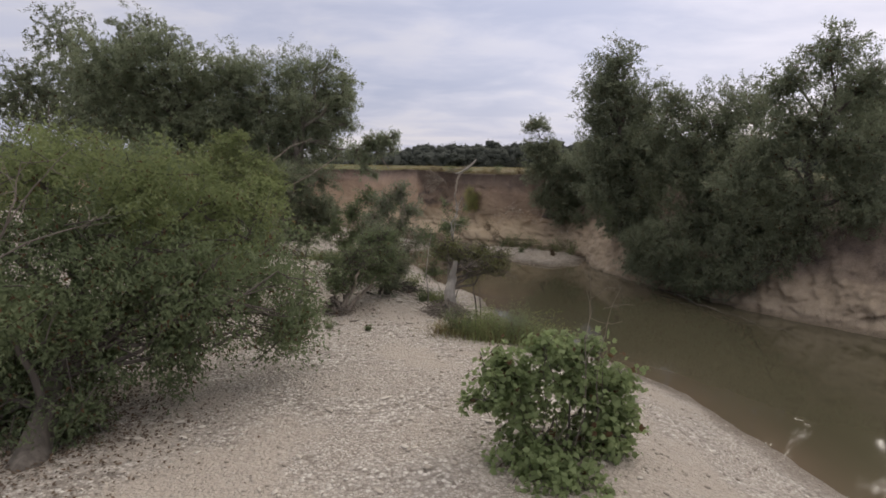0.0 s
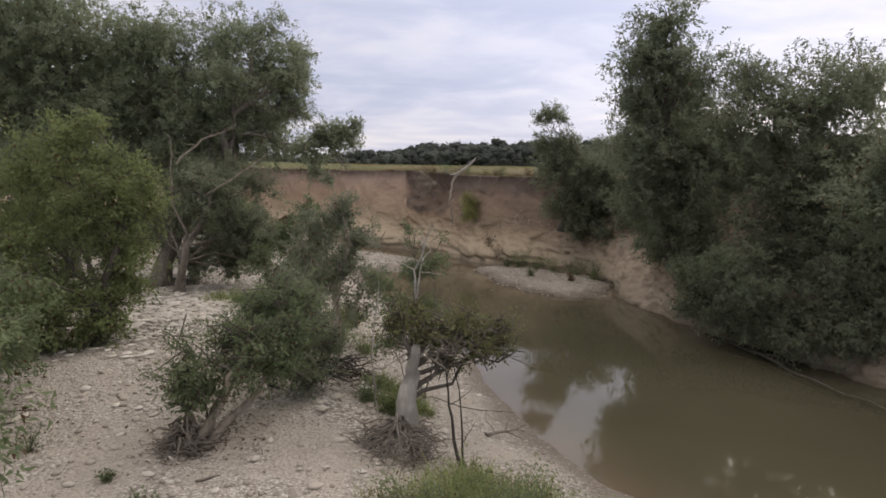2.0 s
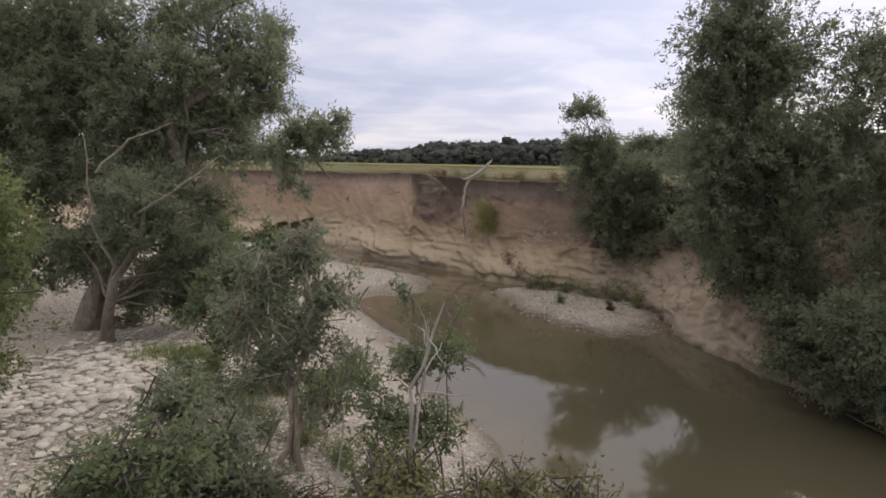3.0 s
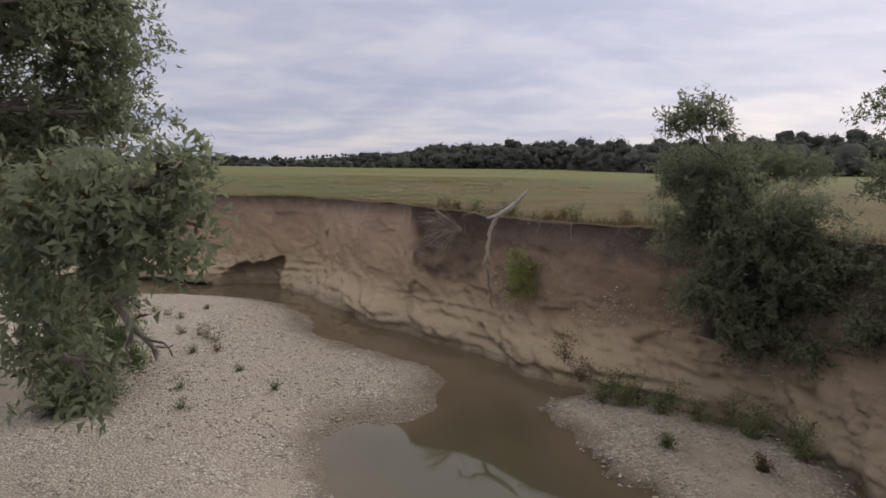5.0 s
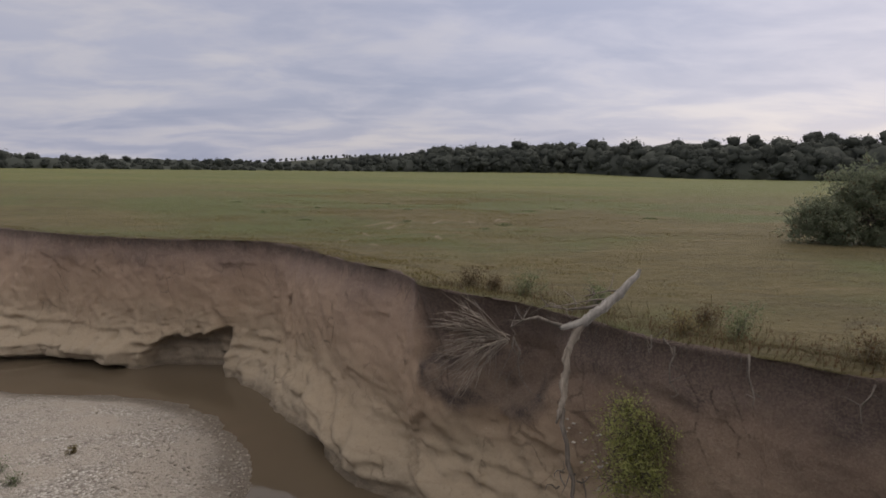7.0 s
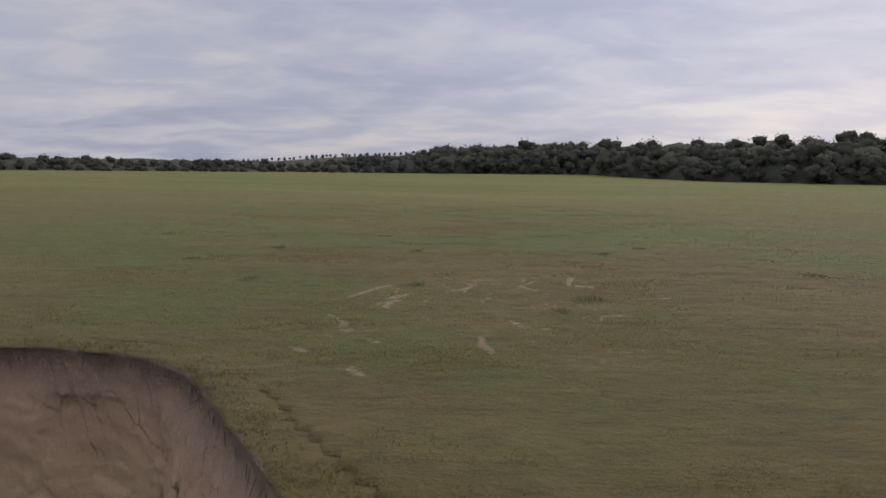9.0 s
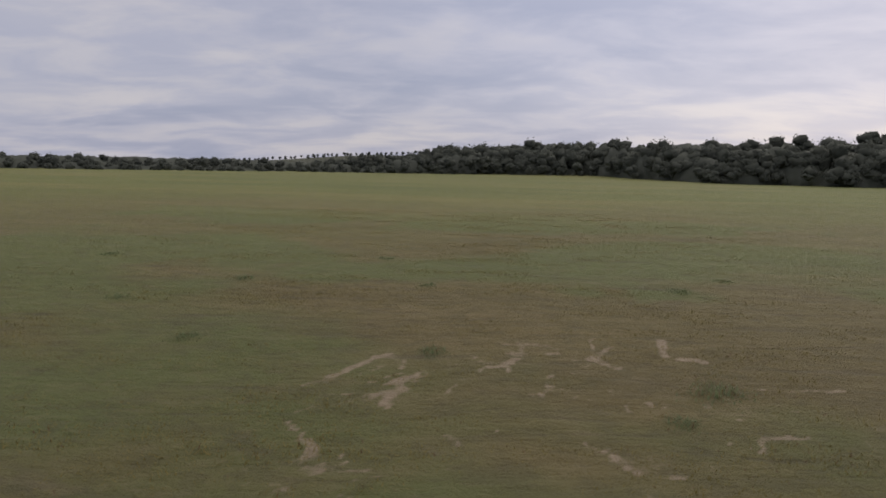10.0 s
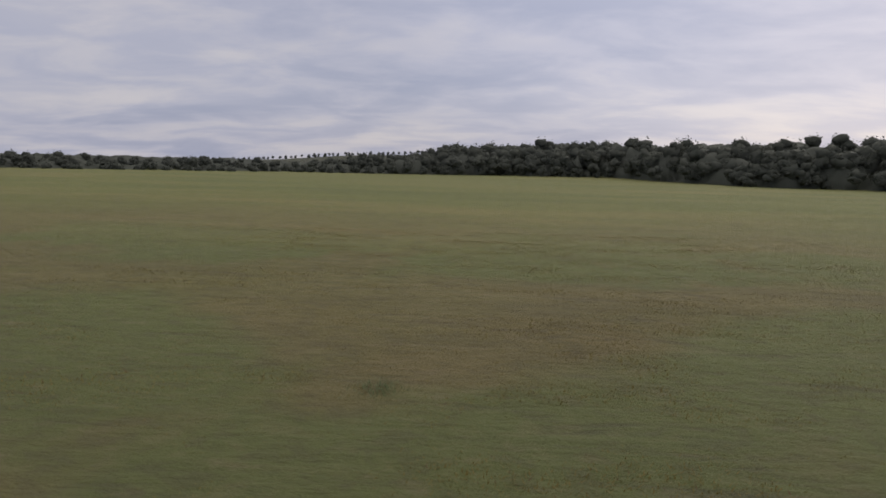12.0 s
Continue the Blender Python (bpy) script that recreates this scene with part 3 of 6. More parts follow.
def fbm(x, y, octaves=4, seed=0, gain=0.5):
    """Fractal noise about zero, within about one."""
    x, y = np.broadcast_arrays(np.asarray(x, float), np.asarray(y, float))
    total, amp = np.zeros(x.shape), 1.0
    for o in range(octaves):
        fx, fy = np.floor(x), np.floor(y)
        u, v = smooth01(x - fx), smooth01(y - fy)
        a, b = lattice(fx, fy, seed + o), lattice(fx + 1, fy, seed + o)
        c, d = lattice(fx, fy + 1, seed + o), lattice(fx + 1, fy + 1, seed + o)
        total += amp * ((a * (1 - u) + b * u) * (1 - v) + (c * (1 - u) + d * u) * v - 0.5) * 2
        amp *= gain
        x, y = x * 2.03 + 7.1, y * 2.03 + 3.7
    return total / 1.6


# ---- the plan: water line of the gravel bar, foot and brink of the earth bank ----
SHORE = spline([(16, -40), (10.5, -12), (8.6, 0), (7.2, 6.5), (6.4, 10.4), (5.5, 13.4), (3.7, 15.7), (2.3, 18.8), (1.5, 22.4), (0.1, 24.2), (-0.7, 26.7), (-1.8, 29.6), (-3.2, 32.4), (-3.3, 34.4), (-1.6, 34.8), (-0.8, 36.6), (-1.5, 38.9), (-4.0, 40.6), (-5.7, 42.0), (-7.2, 45.2), (-9.8, 47.4), (-13, 48.1), (-18, 47.9), (-28, 47.0), (-60, 52)], 0.5)
BANK = [
    (-60, 56, -60, 62), (-36, 51, -36, 58.5), (-26, 50.8, -24, 55.3), (-20.1, 51.1, -18.5, 52.9), (-15.4, 51.4, -15.0, 51.9), (-13.2, 50.3, -12.7, 51.4),
    (-10.2, 50.2, -10.2, 51.4), (-8.6, 48.8, -7.75, 50.65), (-5.5, 45.0, -6.2, 48.9), (-4.0, 43.3, -4.6, 46.8), (-2.9, 42.5, -2.9, 44.7), (-1.4, 41.3, -2.2, 43.3),
    (0.1, 40.1, -0.4, 42.6), (0.9, 38.9, 0.8, 41.6), (1.9, 37.8, 2.0, 40.2), (3.4, 37.1, 3.3, 39.4), (5.2, 36.3, 5.0, 38.2), (7.2, 34.7, 7.9, 37.2),
    (7.8, 32.0, 10.2, 34.4), (7.5, 29.0, 10.9, 30.4), (8.8, 26.2, 12.2, 27.8), (10.2, 23.0, 13.6, 24.4), (11.9, 19.5, 15.2, 21.6), (14.5, 16.8, 18, 19),
    (20, 10, 23.5, 12), (26, -4, 30, -2), (34, -40, 39, -40)]
BANKLINE = spline(BANK, 0.105)
TOE, BRINK = BANKLINE[:, :2], BANKLINE[:, 2:]
FIELD_AREA = np.vstack([BRINK[::3], [(4000, -40), (4000, 4000), (-4000, 4000), (-4000, 62)]])
BANK_AREA = np.vstack([TOE[::3], [(4000, -40), (4000, 4000), (-4000, 4000), (-4000, 56)]])
BAR_AREA = np.vstack([SHORE, [(-4000, 52), (-4000, -40)]])
SMALL_BAR = spline([(1.9, 35.9), (3.0, 32.4), (5.0, 30.2), (7.0, 30.6), (8.2, 33.0), (6.8, 35.2), (3.6, 37.0), (1.9, 35.9)], 0.4)


def edge_y(x):
    """Where the meadow ends and the woods begin."""
    return np.interp(x, (-400, -130, -90, -52, -25, 2, 25, 30, 38, 50, 66, 110, 300), (150, 168, 195, 214, 212, 213, 212, 204, 187, 173, 165, 158, 150))


def brink_rise(x):
    """A low swell of the brink beside the dark hollow."""
    return np.exp(-((np.asarray(x, float) + 2.8) / 2.0) ** 2)


def field_height(x, y, edge):
    """The meadow, rising gently from the brink, with wooded rises far off."""
    z = 4.62 + 0.50 * smooth01(edge / 13.0) + 0.17 * brink_rise(x) * np.exp(-edge / 5.0)
    z = z + 0.05 * wave(x * 0.15, y * 0.15, 1.0) + 0.02 * wave(x * 0.8, y * 0.8, 2.0)
    far = smooth01((y - 165 - 0.35 * np.abs(x - 30)) / 300.0)
    rise = smooth01((x + 120) / 190.0)
    z = z + far * 10.5 * rise + 11.0 * smooth01((y - 400) / 350.0) * smooth01((x / np.maximum(y, 1.0) + 0.42) / 0.26)
    z = z + 3.0 * smooth01((x - 50) / 110.0) * smooth01((y - 120) / 120.0)
    return z


def bar_height(x, y, d):
    """The gravel bar above the water, d metres in from the water line."""
    crest = 1.22 - 0.75 * smooth01((y - 20) / 16.0)
    crest = crest + 0.8 * smooth01((-x - 16) / 14.0)
    z = crest * smooth01((d + 0.6) / (5.4 - 1.6 * smooth01((y - 20) / 12.0)))
    z = z - crest * smooth01(0.6 / (5.4 - 1.6 * smooth01((y - 20) / 12.0))) * np.exp(-d * 1.5) + 0.05 * np.clip(d / 0.4, 0, 1)
    return z + (0.06 * wave(x * 0.5, y * 0.5, 0.4) + 0.025 * wave(x * 2.1, y * 2.1, 3.0)) * np.clip(d * 2, 0, 1)


def axis(lo, hi, step, far):
    """Even steps between lo and hi, growing ones out to far."""
    mid = np.arange(lo, hi + step / 2, step)
    grow = step * np.cumsum(1.18 ** np.arange(1, 200))
    grow = grow[grow < far]
    return np.concatenate([(lo - grow)[::-1], mid, hi + grow])


def ground_at(x, y):
    """Height of the ground and its zones: 0 bed, 1 gravel, 2 field, 3 under the bank."""
    x, y = np.asarray(x, float), np.asarray(y, float)
    field, bank, bar = inside(FIELD_AREA, x, y), inside(BANK_AREA, x, y), inside(BAR_AREA, x, y)
    ds, dt, db = distance(SHORE, x, y), distance(TOE[::4], x, y), distance(BRINK[::4], x, y)
    ragged = np.where(bar, ds, -ds) + 0.28 * fbm(x * 0.9, y * 0.9, 4, 7)
    bar, ds = ragged > 0, np.abs(ragged)
    deep = -0.7 * smooth01(np.minimum(ds, dt) / 2.4) - 0.08 * np.clip(ds / 0.5, 0, 1)
    shallow = smooth01((y - 33) / 4.0)
    z = deep * (1 - 0.72 * shallow)
    zone = np.zeros(x.shape, int)
    z = np.where(bar, bar_height(x, y, ds), z)
    zone[bar] = 1
    d2 = np.where(inside(SMALL_BAR, x, y), 1, -1) * distance(SMALL_BAR, x, y) + 0.75 * fbm(x * 0.9, y * 0.9, 5, 8, 0.6)
    small = (d2 > 0) & ~bar
    z = np.where(small, 0.07 * np.clip(d2 / 0.4, 0, 1) + 0.14 * smooth01(d2 / 1.1) + 0.03 * wave(x * 2, y * 2), z)
    zone[small] = 1
    hid = bank & ~small
    z = np.where(hid, np.maximum(-0.3, np.where(small, z, -0.3)), z)
    zone[hid] = 3
    meadow = field & (db > 0.6)
    z = np.where(meadow, field_height(x, y, db), z)
    zone[meadow] = 2
    return z, zone, ds, db


# winding bare-earth trails worn into the turf behind the brink
TRAILS = [[(-5.9, 54.2), (-5.7, 54.7), (-5.3, 54.9), (-5.0, 54.8), (-4.7, 54.9), (-4.6, 55.3), (-4.2, 55.7)], [(-4.7, 54.9), (-4.6, 54.4)], [(-5.8, 55.4), (-5.6, 55.8), (-5.3, 56.2), (-4.9, 56.4)], [(-3.8, 54.8), (-3.6, 55.4), (-3.2, 55.8), (-2.9, 56.1), (-2.4, 56.5), (-1.9, 56.5)], [(-2.9, 56.1), (-2.9, 55.6)], [(-1.4, 57.5), (-1.45, 56.9), (-1.55, 56.2), (-1.1, 55.9)], [(-1.55, 56.2), (-1.1, 56.8)], [(-0.2, 57.3), (-0.35, 56.5)], [(-1.6, 54.9), (-1.4, 54.3)], [(-3.9, 53.6), (-3.6, 53.2)], [(-6.0, 53.9), (-5.5, 53.4), (-5.2, 52.8)], [(-0.1, 56.3), (0.2, 56.2)], [(-4.9, 52.3), (-4.4, 52.0)], [(-2.7, 52.1), (-2.4, 51.3)], [(-6.2, 52.0), (-5.7, 51.6)], [(-4.8, 50.6), (-4.5, 50.2)], [(-2.2, 53.4), (-1.7, 52.9), (-1.2, 52.7)], [(0.6, 55.2), (1.2, 55.0), (1.9, 55.1)]]


def worn_turf(x, y):
    """How far the turf is worn to bare earth."""
    wx, wy = x + 0.20 * fbm(x * 2.4, y * 2.4, 4, 131), y + 0.20 * fbm(x * 2.4 + 9, y * 2.4, 4, 133)
    worn = np.zeros(x.shape)
    near = (x > -9) & (x < 4) & (y > 48) & (y < 60)
    for trail in TRAILS:
        d = distance(np.array(trail), wx[near], wy[near])
        wide = 0.02 + 0.075 * np.clip(fbm(wx[near] * 0.9, wy[near] * 0.9, 3, 137) + 0.3, 0, 1)
        worn[near] = np.maximum(worn[near], smooth01((wide + 0.07 - d) / 0.10))
    vein = np.abs(fbm(wx * 0.75 + 3, wy * 1.0, 3, 143))
    zone = np.exp(-(((x + 2.6) / 4.6) ** 2 + ((y - 54.2) / 3.0) ** 2) ** 2)
    worn = np.maximum(worn, zone * smooth01((0.055 - vein) / 0.05) * smooth01(fbm(x * 0.9, y * 0.9, 3, 145) * 3 + 0.5))
    thin = 0.75 + 0.8 * fbm(x * 2.4, y * 2.4, 4, 139)
    patchy = 0.35 * np.exp(-(((x + 2.0) / 6.0) ** 2 + ((y - 53.5) / 4.0) ** 2) ** 2) * smooth01(fbm(x * 0.8, y * 1.3, 4, 141) * 2.5 - 0.2)
    return np.clip(worn * np.clip(thin, 0, 1) + patchy, 0, 1)


def lush_turf(x, y):
    """Greener patches of the meadow."""
    lush = np.zeros(x.shape)
    for px, py, rx, ry in ((0.7, 66.3, 3.0, 1.3), (2.9, 68.2, 3.2, 1.2), (-3.4, 64.8, 1.7, 0.7), (5.5, 69.5, 4.0, 1.8), (-13.0, 66.5, 4.0, 3.0), (-1.0, 76.0, 10.0, 2.4), (10.0, 78.0, 8.0, 3.0), (-15.0, 79.0, 7.0, 3.5), (-6.0, 63.0, 3.0, 1.2), (0.5, 61.0, 2.0, 0.9)):
        lush = np.maximum(lush, np.exp(-(((x - px) / rx) ** 2 + ((y - py) / ry) ** 2)))
    return lush * np.clip(0.85 + 0.9 * fbm(x * 0.9, y * 0.9, 4, 151), 0, 1.2)


def build_ground():
    xs, ys = axis(-24, 34, 0.33, 3200), axis(-14, 60, 0.33, 3200)
    ys = np.unique(np.concatenate([ys, np.arange(60.0, 90.0, 1.0)]).round(3))
    xs = np.unique(np.concatenate([xs, np.arange(-8.0, 2.5, 0.09)]).round(3))
    ys = np.unique(np.concatenate([ys, np.arange(50.0, 58.0, 0.09)]).round(3))
    gx, gy = np.meshgrid(xs, ys)
    z, zone, ds, db = ground_at(gx.ravel(), gy.ravel())
    v = np.stack([gx.ravel(), gy.ravel(), z], 1)
    nx, ny = len(xs), len(ys)
    i, j = np.meshgrid(np.arange(ny - 1), np.arange(nx - 1), indexing="ij")
    q = (i * nx + j).ravel()
    f = np.stack([q, q + 1, q + nx + 1, q + nx], 1)
    b = Build().add(v, f)
    me = b.mesh("ground", GRAVEL)
    me.materials.append(FIELD)
    me.materials.append(WOOD_FLOOR)
    fz = np.where((zone[f] == 2).sum(1) >= 2, 1, 0)
    fz = np.where((fz == 1) & (v[f[:, 0], 1] > edge_y(v[f[:, 0], 0]) + 3), 2, fz)
    me.polygons.foreach_set("material_index", fz.astype(np.int32))
    for name, val in (("worn", worn_turf(v[:, 0], v[:, 1])), ("lush", lush_turf(v[:, 0], v[:, 1])), ("edge", np.exp(-db / 1.6) * 0.8)):
        me.attributes.new(name, "FLOAT", "POINT").data.foreach_set("value", val.astype(np.float32))
    return tagged(new("ground", me), "pale gravel bar, river bed and green mown meadow", "ground", kind="structure")


GROUND = build_ground()


def build_water():
    xs, ys = np.linspace(-70, 45, 160), np.linspace(-45, 60, 150)
    gx, gy = np.meshgrid(xs, ys)
    x, y = gx.ravel(), gy.ravel()
    v = np.stack([x, y, np.zeros_like(x)], 1)
    nx = len(xs)
    i, j = np.meshgrid(np.arange(len(ys) - 1), np.arange(nx - 1), indexing="ij")
    q = (i * nx + j).ravel()
    me = Build().add(v, np.stack([q, q + 1, q + nx + 1, q + nx], 1)).mesh("water", WATER)
    ds = np.minimum(distance(SHORE, x, y), distance(SMALL_BAR, x, y))
    sh = np.maximum(np.exp(-ds / 0.7), smooth01((y - 34) / 4.0) * 0.8)
    me.attributes.new("shallow", "FLOAT", "POINT").data.foreach_set("value", sh.astype(np.float32))
    tagged(new("water", me), "still murky olive-brown creek water", "water", kind="structure")


build_water()


def stone_shape(rng):
    g = (1 + 5 ** 0.5) / 2
    v = np.array([(-1, g, 0), (1, g, 0), (-1, -g, 0), (1, -g, 0), (0, -1, g), (0, 1, g), (0, -1, -g), (0, 1, -g), (g, 0, -1), (g, 0, 1), (-g, 0, -1), (-g, 0, 1)]) / math.hypot(1, g)
    return v * rng.uniform(0.72, 1.15, (12, 1)) * rng.uniform((0.8, 0.6, 0.38), (1.15, 0.95, 0.6))


ICO = np.array([(0, 11, 5), (0, 5, 1), (0, 1, 7), (0, 7, 10), (0, 10, 11), (1, 5, 9), (5, 11, 4), (11, 10, 2), (10, 7, 6), (7, 1, 8), (3, 9, 4), (3, 4, 2), (3, 2, 6), (3, 6, 8), (3, 8, 9), (4, 9, 5), (2, 4, 11), (6, 2, 10), (8, 6, 7), (9, 8, 1)])


def facets(u, v, seed):
    """A surface broken into tilted flat faces, about zero."""
    u, v = np.broadcast_arrays(np.asarray(u, float), np.asarray(v, float))
    iu, iv = np.floor(u), np.floor(v)
    best, height = np.full(u.shape, 9.0), np.zeros(u.shape)
    for a in (-1, 0, 1):
        for c in (-1, 0, 1):
            gu, gv = iu + a, iv + c
            du, dv = u - gu - lattice(gu, gv, seed), v - gv - lattice(gu, gv, seed + 1)
            d = du * du + dv * dv
            tilt = (lattice(gu, gv, seed + 2) - 0.5) * du + (lattice(gu, gv, seed + 3) - 0.5) * dv
            h = (lattice(gu, gv, seed + 4) - 0.5) + 1.6 * tilt
            near = d < best
            best, height = np.where(near, d, best), np.where(near, h, height)
    return height


def build_bank():
    """The undercut earth bank between its foot and its brink, with a turf lip."""
    n, rows = len(BANKLINE), 96
    s = np.concatenate([[0], np.cumsum(np.linalg.norm(np.diff((TOE + BRINK) / 2, axis=0), axis=1))])
    away = BRINK - TOE
    tang = np.gradient((TOE + BRINK) / 2, axis=0)
    norm = np.stack([tang[:, 1], -tang[:, 0]], 1)
    norm /= np.linalg.norm(norm, axis=1)[:, None]
    cx = (TOE + BRINK)[:, 0] / 2
    cy = (TOE + BRINK)[:, 1] / 2
    right = smooth01((cx - 4.5) / 3.0)
    V, level, loam_shade = np.zeros((rows + 5, n, 3)), np.zeros((rows + 5, n)), np.zeros((rows + 5, n))
    ztop = 4.62 + 0.04 * wave(s * 0.7, s * 0.2) + 0.17 * brink_rise(BRINK[:, 0])
    notch = smooth01((cx + 13.1) / 0.5) * smooth01((-9.85 - cx) / 0.12)
    roof = np.interp(cx, (-13.1, -12.5, -12.0, -10.1), (0.6, 1.10, 1.15, 1.50))
    apron = smooth01((-13.3 - cx) / 0.5)
    ledge = smooth01((cx + 9) / 2.5) * (1 - smooth01((cx - 3.5) / 2.5))
    dish = 0.20 * np.clip(((cx + 0.9) / 1.35) ** 2, 0, 1.0)
    for k in range(rows):
        v = k / (rows - 1)
        z = -0.45 + (ztop + 0.45) * v
        steep = 0.55 * smooth01(np.full(n, v / 0.42)) + 0.45 * v ** 0.8
        bank_low = 0.22 * smooth01(np.full(n, v / 0.38)) + 0.78 * smooth01(np.full(n, (v - 0.28) / 0.72))
        u = steep * (1 - right) + bank_low * right
        xy = TOE + away * u[:, None]
        slant = s + 0.45 * z
        big = (0.40 + 0.16 * right) * fbm(s * 0.42, z * 0.30 + 5, 3, 3)
        gully = (0.10 + 0.10 * right) * fbm(slant * 0.9, z * 0.3, 3, 11)
        lumps = 0.15 * fbm(slant * 1.5, z * 2.3, 5, 21, 0.6)
        grain = 0.075 * fbm(slant * 5.0, z * 3.6, 4, 31, 0.7)
        band = z * 2.6 + 1.1 * fbm(s * 0.3, z * 0.2, 3, 41)
        base_rock = smooth01(np.clip((1.5 + 0.5 * fbm(s * 0.4, 0.7, 2, 55) - z) / 0.5, 0, 1))
        blocks = 0.10 * fbm(slant * 1.1 + 0.5 * z, z * 1.3 - 0.3 * s, 5, 81, 0.6) + 0.07 * fbm(s * 3.1, z * 3.7, 4, 83, 0.6)
        hollow = smooth01((cx + 2.35 + 0.35 * fbm(s * 0.9, z * 1.2, 3, 84)) / 0.22) * smooth01((0.9 - cx) / 0.9) * smooth01((v - 0.42 - dish + 0.2 * fbm(s * 0.9, z * 0.8, 3, 85)) / 0.12)
        faces = (0.22 * facets(slant * 0.7 + 0.25 * fbm(s * 1.5, z * 1.5, 3, 15), z * 0.5, 101) + 0.14 * facets(slant * 1.7, z * 1.1 + 0.4 * s + 0.2 * fbm(s * 2, z * 2, 2, 16), 111) + 0.045 * facets(slant * 4.5, z * 3.0, 121)) * (1 - 0.5 * right)
        rills = 0.05 * (np.clip(1 - 2.6 * np.abs(fbm(slant * 1.5 + 0.15 * fbm(s * 3, z * 3, 2, 28), z * 0.14, 3, 27)), 0, 1) - 0.3) + 0.03 * fbm(slant * 5.0, z * 1.2, 3, 29)
        shelf = 0.11 * (1 - right) * base_rock * (np.abs((band % 1.0) - 0.5) * 4 - 1) * smooth01(0.5 + fbm(s * 0.5, np.floor(band), 2, 51))
        low = 0.4 + 0.6 * smooth01(np.full(n, (1 - v) * 1.4))
        env = np.minimum(1, 5 * (1 - v)) * (0.3 + 0.7 * min(1, 4 * v))
        off = ((big + gully) * low + lumps * (0.08 + 0.3 * base_rock + 0.15 * right + 0.7 * right * base_rock) + 0.25 * blocks + (faces + rills * (1 + 0.8 * right) + grain) * (0.30 + 0.70 * smooth01(np.full(n, (0.62 - v) / 0.4)) + 0.75 * right) + shelf - 0.50 * hollow) * env
        off = off - (0.13 + 0.13 * fbm(s * 0.7, 0.4, 2, 56)) * np.exp(-((z - 0.10) / 0.16) ** 2)
        off = off + ledge * (1 - notch) * 0.34 * np.exp(-((z - 0.72 - 0.3 * fbm(s * 0.5, 0.3, 2, 61)) / 0.30) ** 2) * (0.75 + 0.6 * fbm(s * 1.2, 0.1, 3, 62))
        off = off - notch * 0.80 * smooth01((roof + 0.15 * fbm(s * 1.4, 0.2, 2, 63) - z) / 0.10)
        off = off + apron * (0.62 + 0.25 * fbm(s * 0.6, 0.2, 3, 64)) * smooth01((0.95 + 0.25 * fbm(s * 0.35, 0.9, 2, 65) - z) / 0.40) * smooth01((z - 0.08) / 0.14)
        off = off - 0.05 * smooth01(np.full(n, (v - 0.84) / 0.08)) * (1 - v ** 40)
        V[k] = np.column_stack([xy + norm * off[:, None], z])
        level[k] = v
        # alcove wall darkened for damp and for the shade under its roof
        damp_shade = 0.45 * notch * smooth01((roof - z) / 0.12)
        # dark earth, deepened by painted shade in the hollow and below the trees
        loam_shade[k] = np.clip(damp_shade + smooth01((cx + 2.35 + 0.35 * fbm(s * 0.9, z * 1.2, 3, 84)) / 0.22) * smooth01((v - 0.40 - dish + 0.22 * fbm(s * 0.7, z * 0.6, 4, 72)) / 0.14) * (1 - smooth01((cx - 0.2) / 0.8)) + smooth01((cx - 0.2) / 0.8) * (1 - 0.2 * right) * (0.50 * smooth01((v - 0.47 + 0.10 * fbm(s * 0.6, z * 0.5, 4, 76)) / 0.08) + 0.42 * smooth01((v - 0.74 + 0.08 * fbm(s * 0.8, z * 0.7, 3, 77)) / 0.12)) + 0.7 * smooth01((cx - 10.0) / 2.0) * smooth01((v - 0.34 + 0.10 * fbm(s * 0.5, z * 0.4, 3, 78)) / 0.12) + 0.6 * right * smooth01((v - 0.34 + 0.15 * fbm(s * 0.6, z * 0.4, 3, 74)) / 0.22) * smooth01(0.55 + 1.2 * fbm(s * 0.5, z * 0.9, 3, 73)), 0, 1)
    back = np.array((0.03, 0.12, 0.32, 0.62, 1.0))
    edge = np.full_like(level, 0.8)
    edge[rows:] = (np.exp(-back / 1.6) * 0.8)[:, None]
    for k, d in enumerate(back):
        fray = 0.16 * fbm(s * 1.6, s * 0.1, 5, 87, 0.65)
        xy = BRINK - norm * d + norm * (fray * max(0, 1 - 2 * d))[:, None]
        z = field_height(xy[:, 0], xy[:, 1], np.full(n, d)) + (0.015, 0.03, 0.025, 0.01, -0.04)[k] + 0.02 * wave(s * 3, s) * (d < 0.7)
        V[rows + k] = np.column_stack([xy, z])
        level[rows + k] = 1.0
    r = rows + 5
    i, j = np.meshgrid(np.arange(r - 1), np.arange(n - 1), indexing="ij")
    q = (i * n + j).ravel()
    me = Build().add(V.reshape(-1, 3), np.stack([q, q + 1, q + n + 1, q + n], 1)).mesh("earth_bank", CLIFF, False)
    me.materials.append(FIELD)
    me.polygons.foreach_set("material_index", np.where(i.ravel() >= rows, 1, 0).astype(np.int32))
    for name, val in (("level", level), ("loam_shade", loam_shade), ("worn", np.zeros_like(level)), ("edge", edge)):
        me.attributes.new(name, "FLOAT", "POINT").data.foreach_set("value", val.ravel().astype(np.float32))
    bank = tagged(new("earth_bank", me), "steep eroded tan earth bank with a dark soil brink", "bank", kind="structure")
    # seams of small stones weathering out of the bank
    rng = np.random.default_rng(61)
    seam = Build()
    for lo, hi, high, spread, count in ((0.6, 8.0, 0.50, 0.045, 700), (2.5, 7.5, 0.40, 0.03, 200)):
        cols = np.flatnonzero((cx > lo) & (cx < hi))
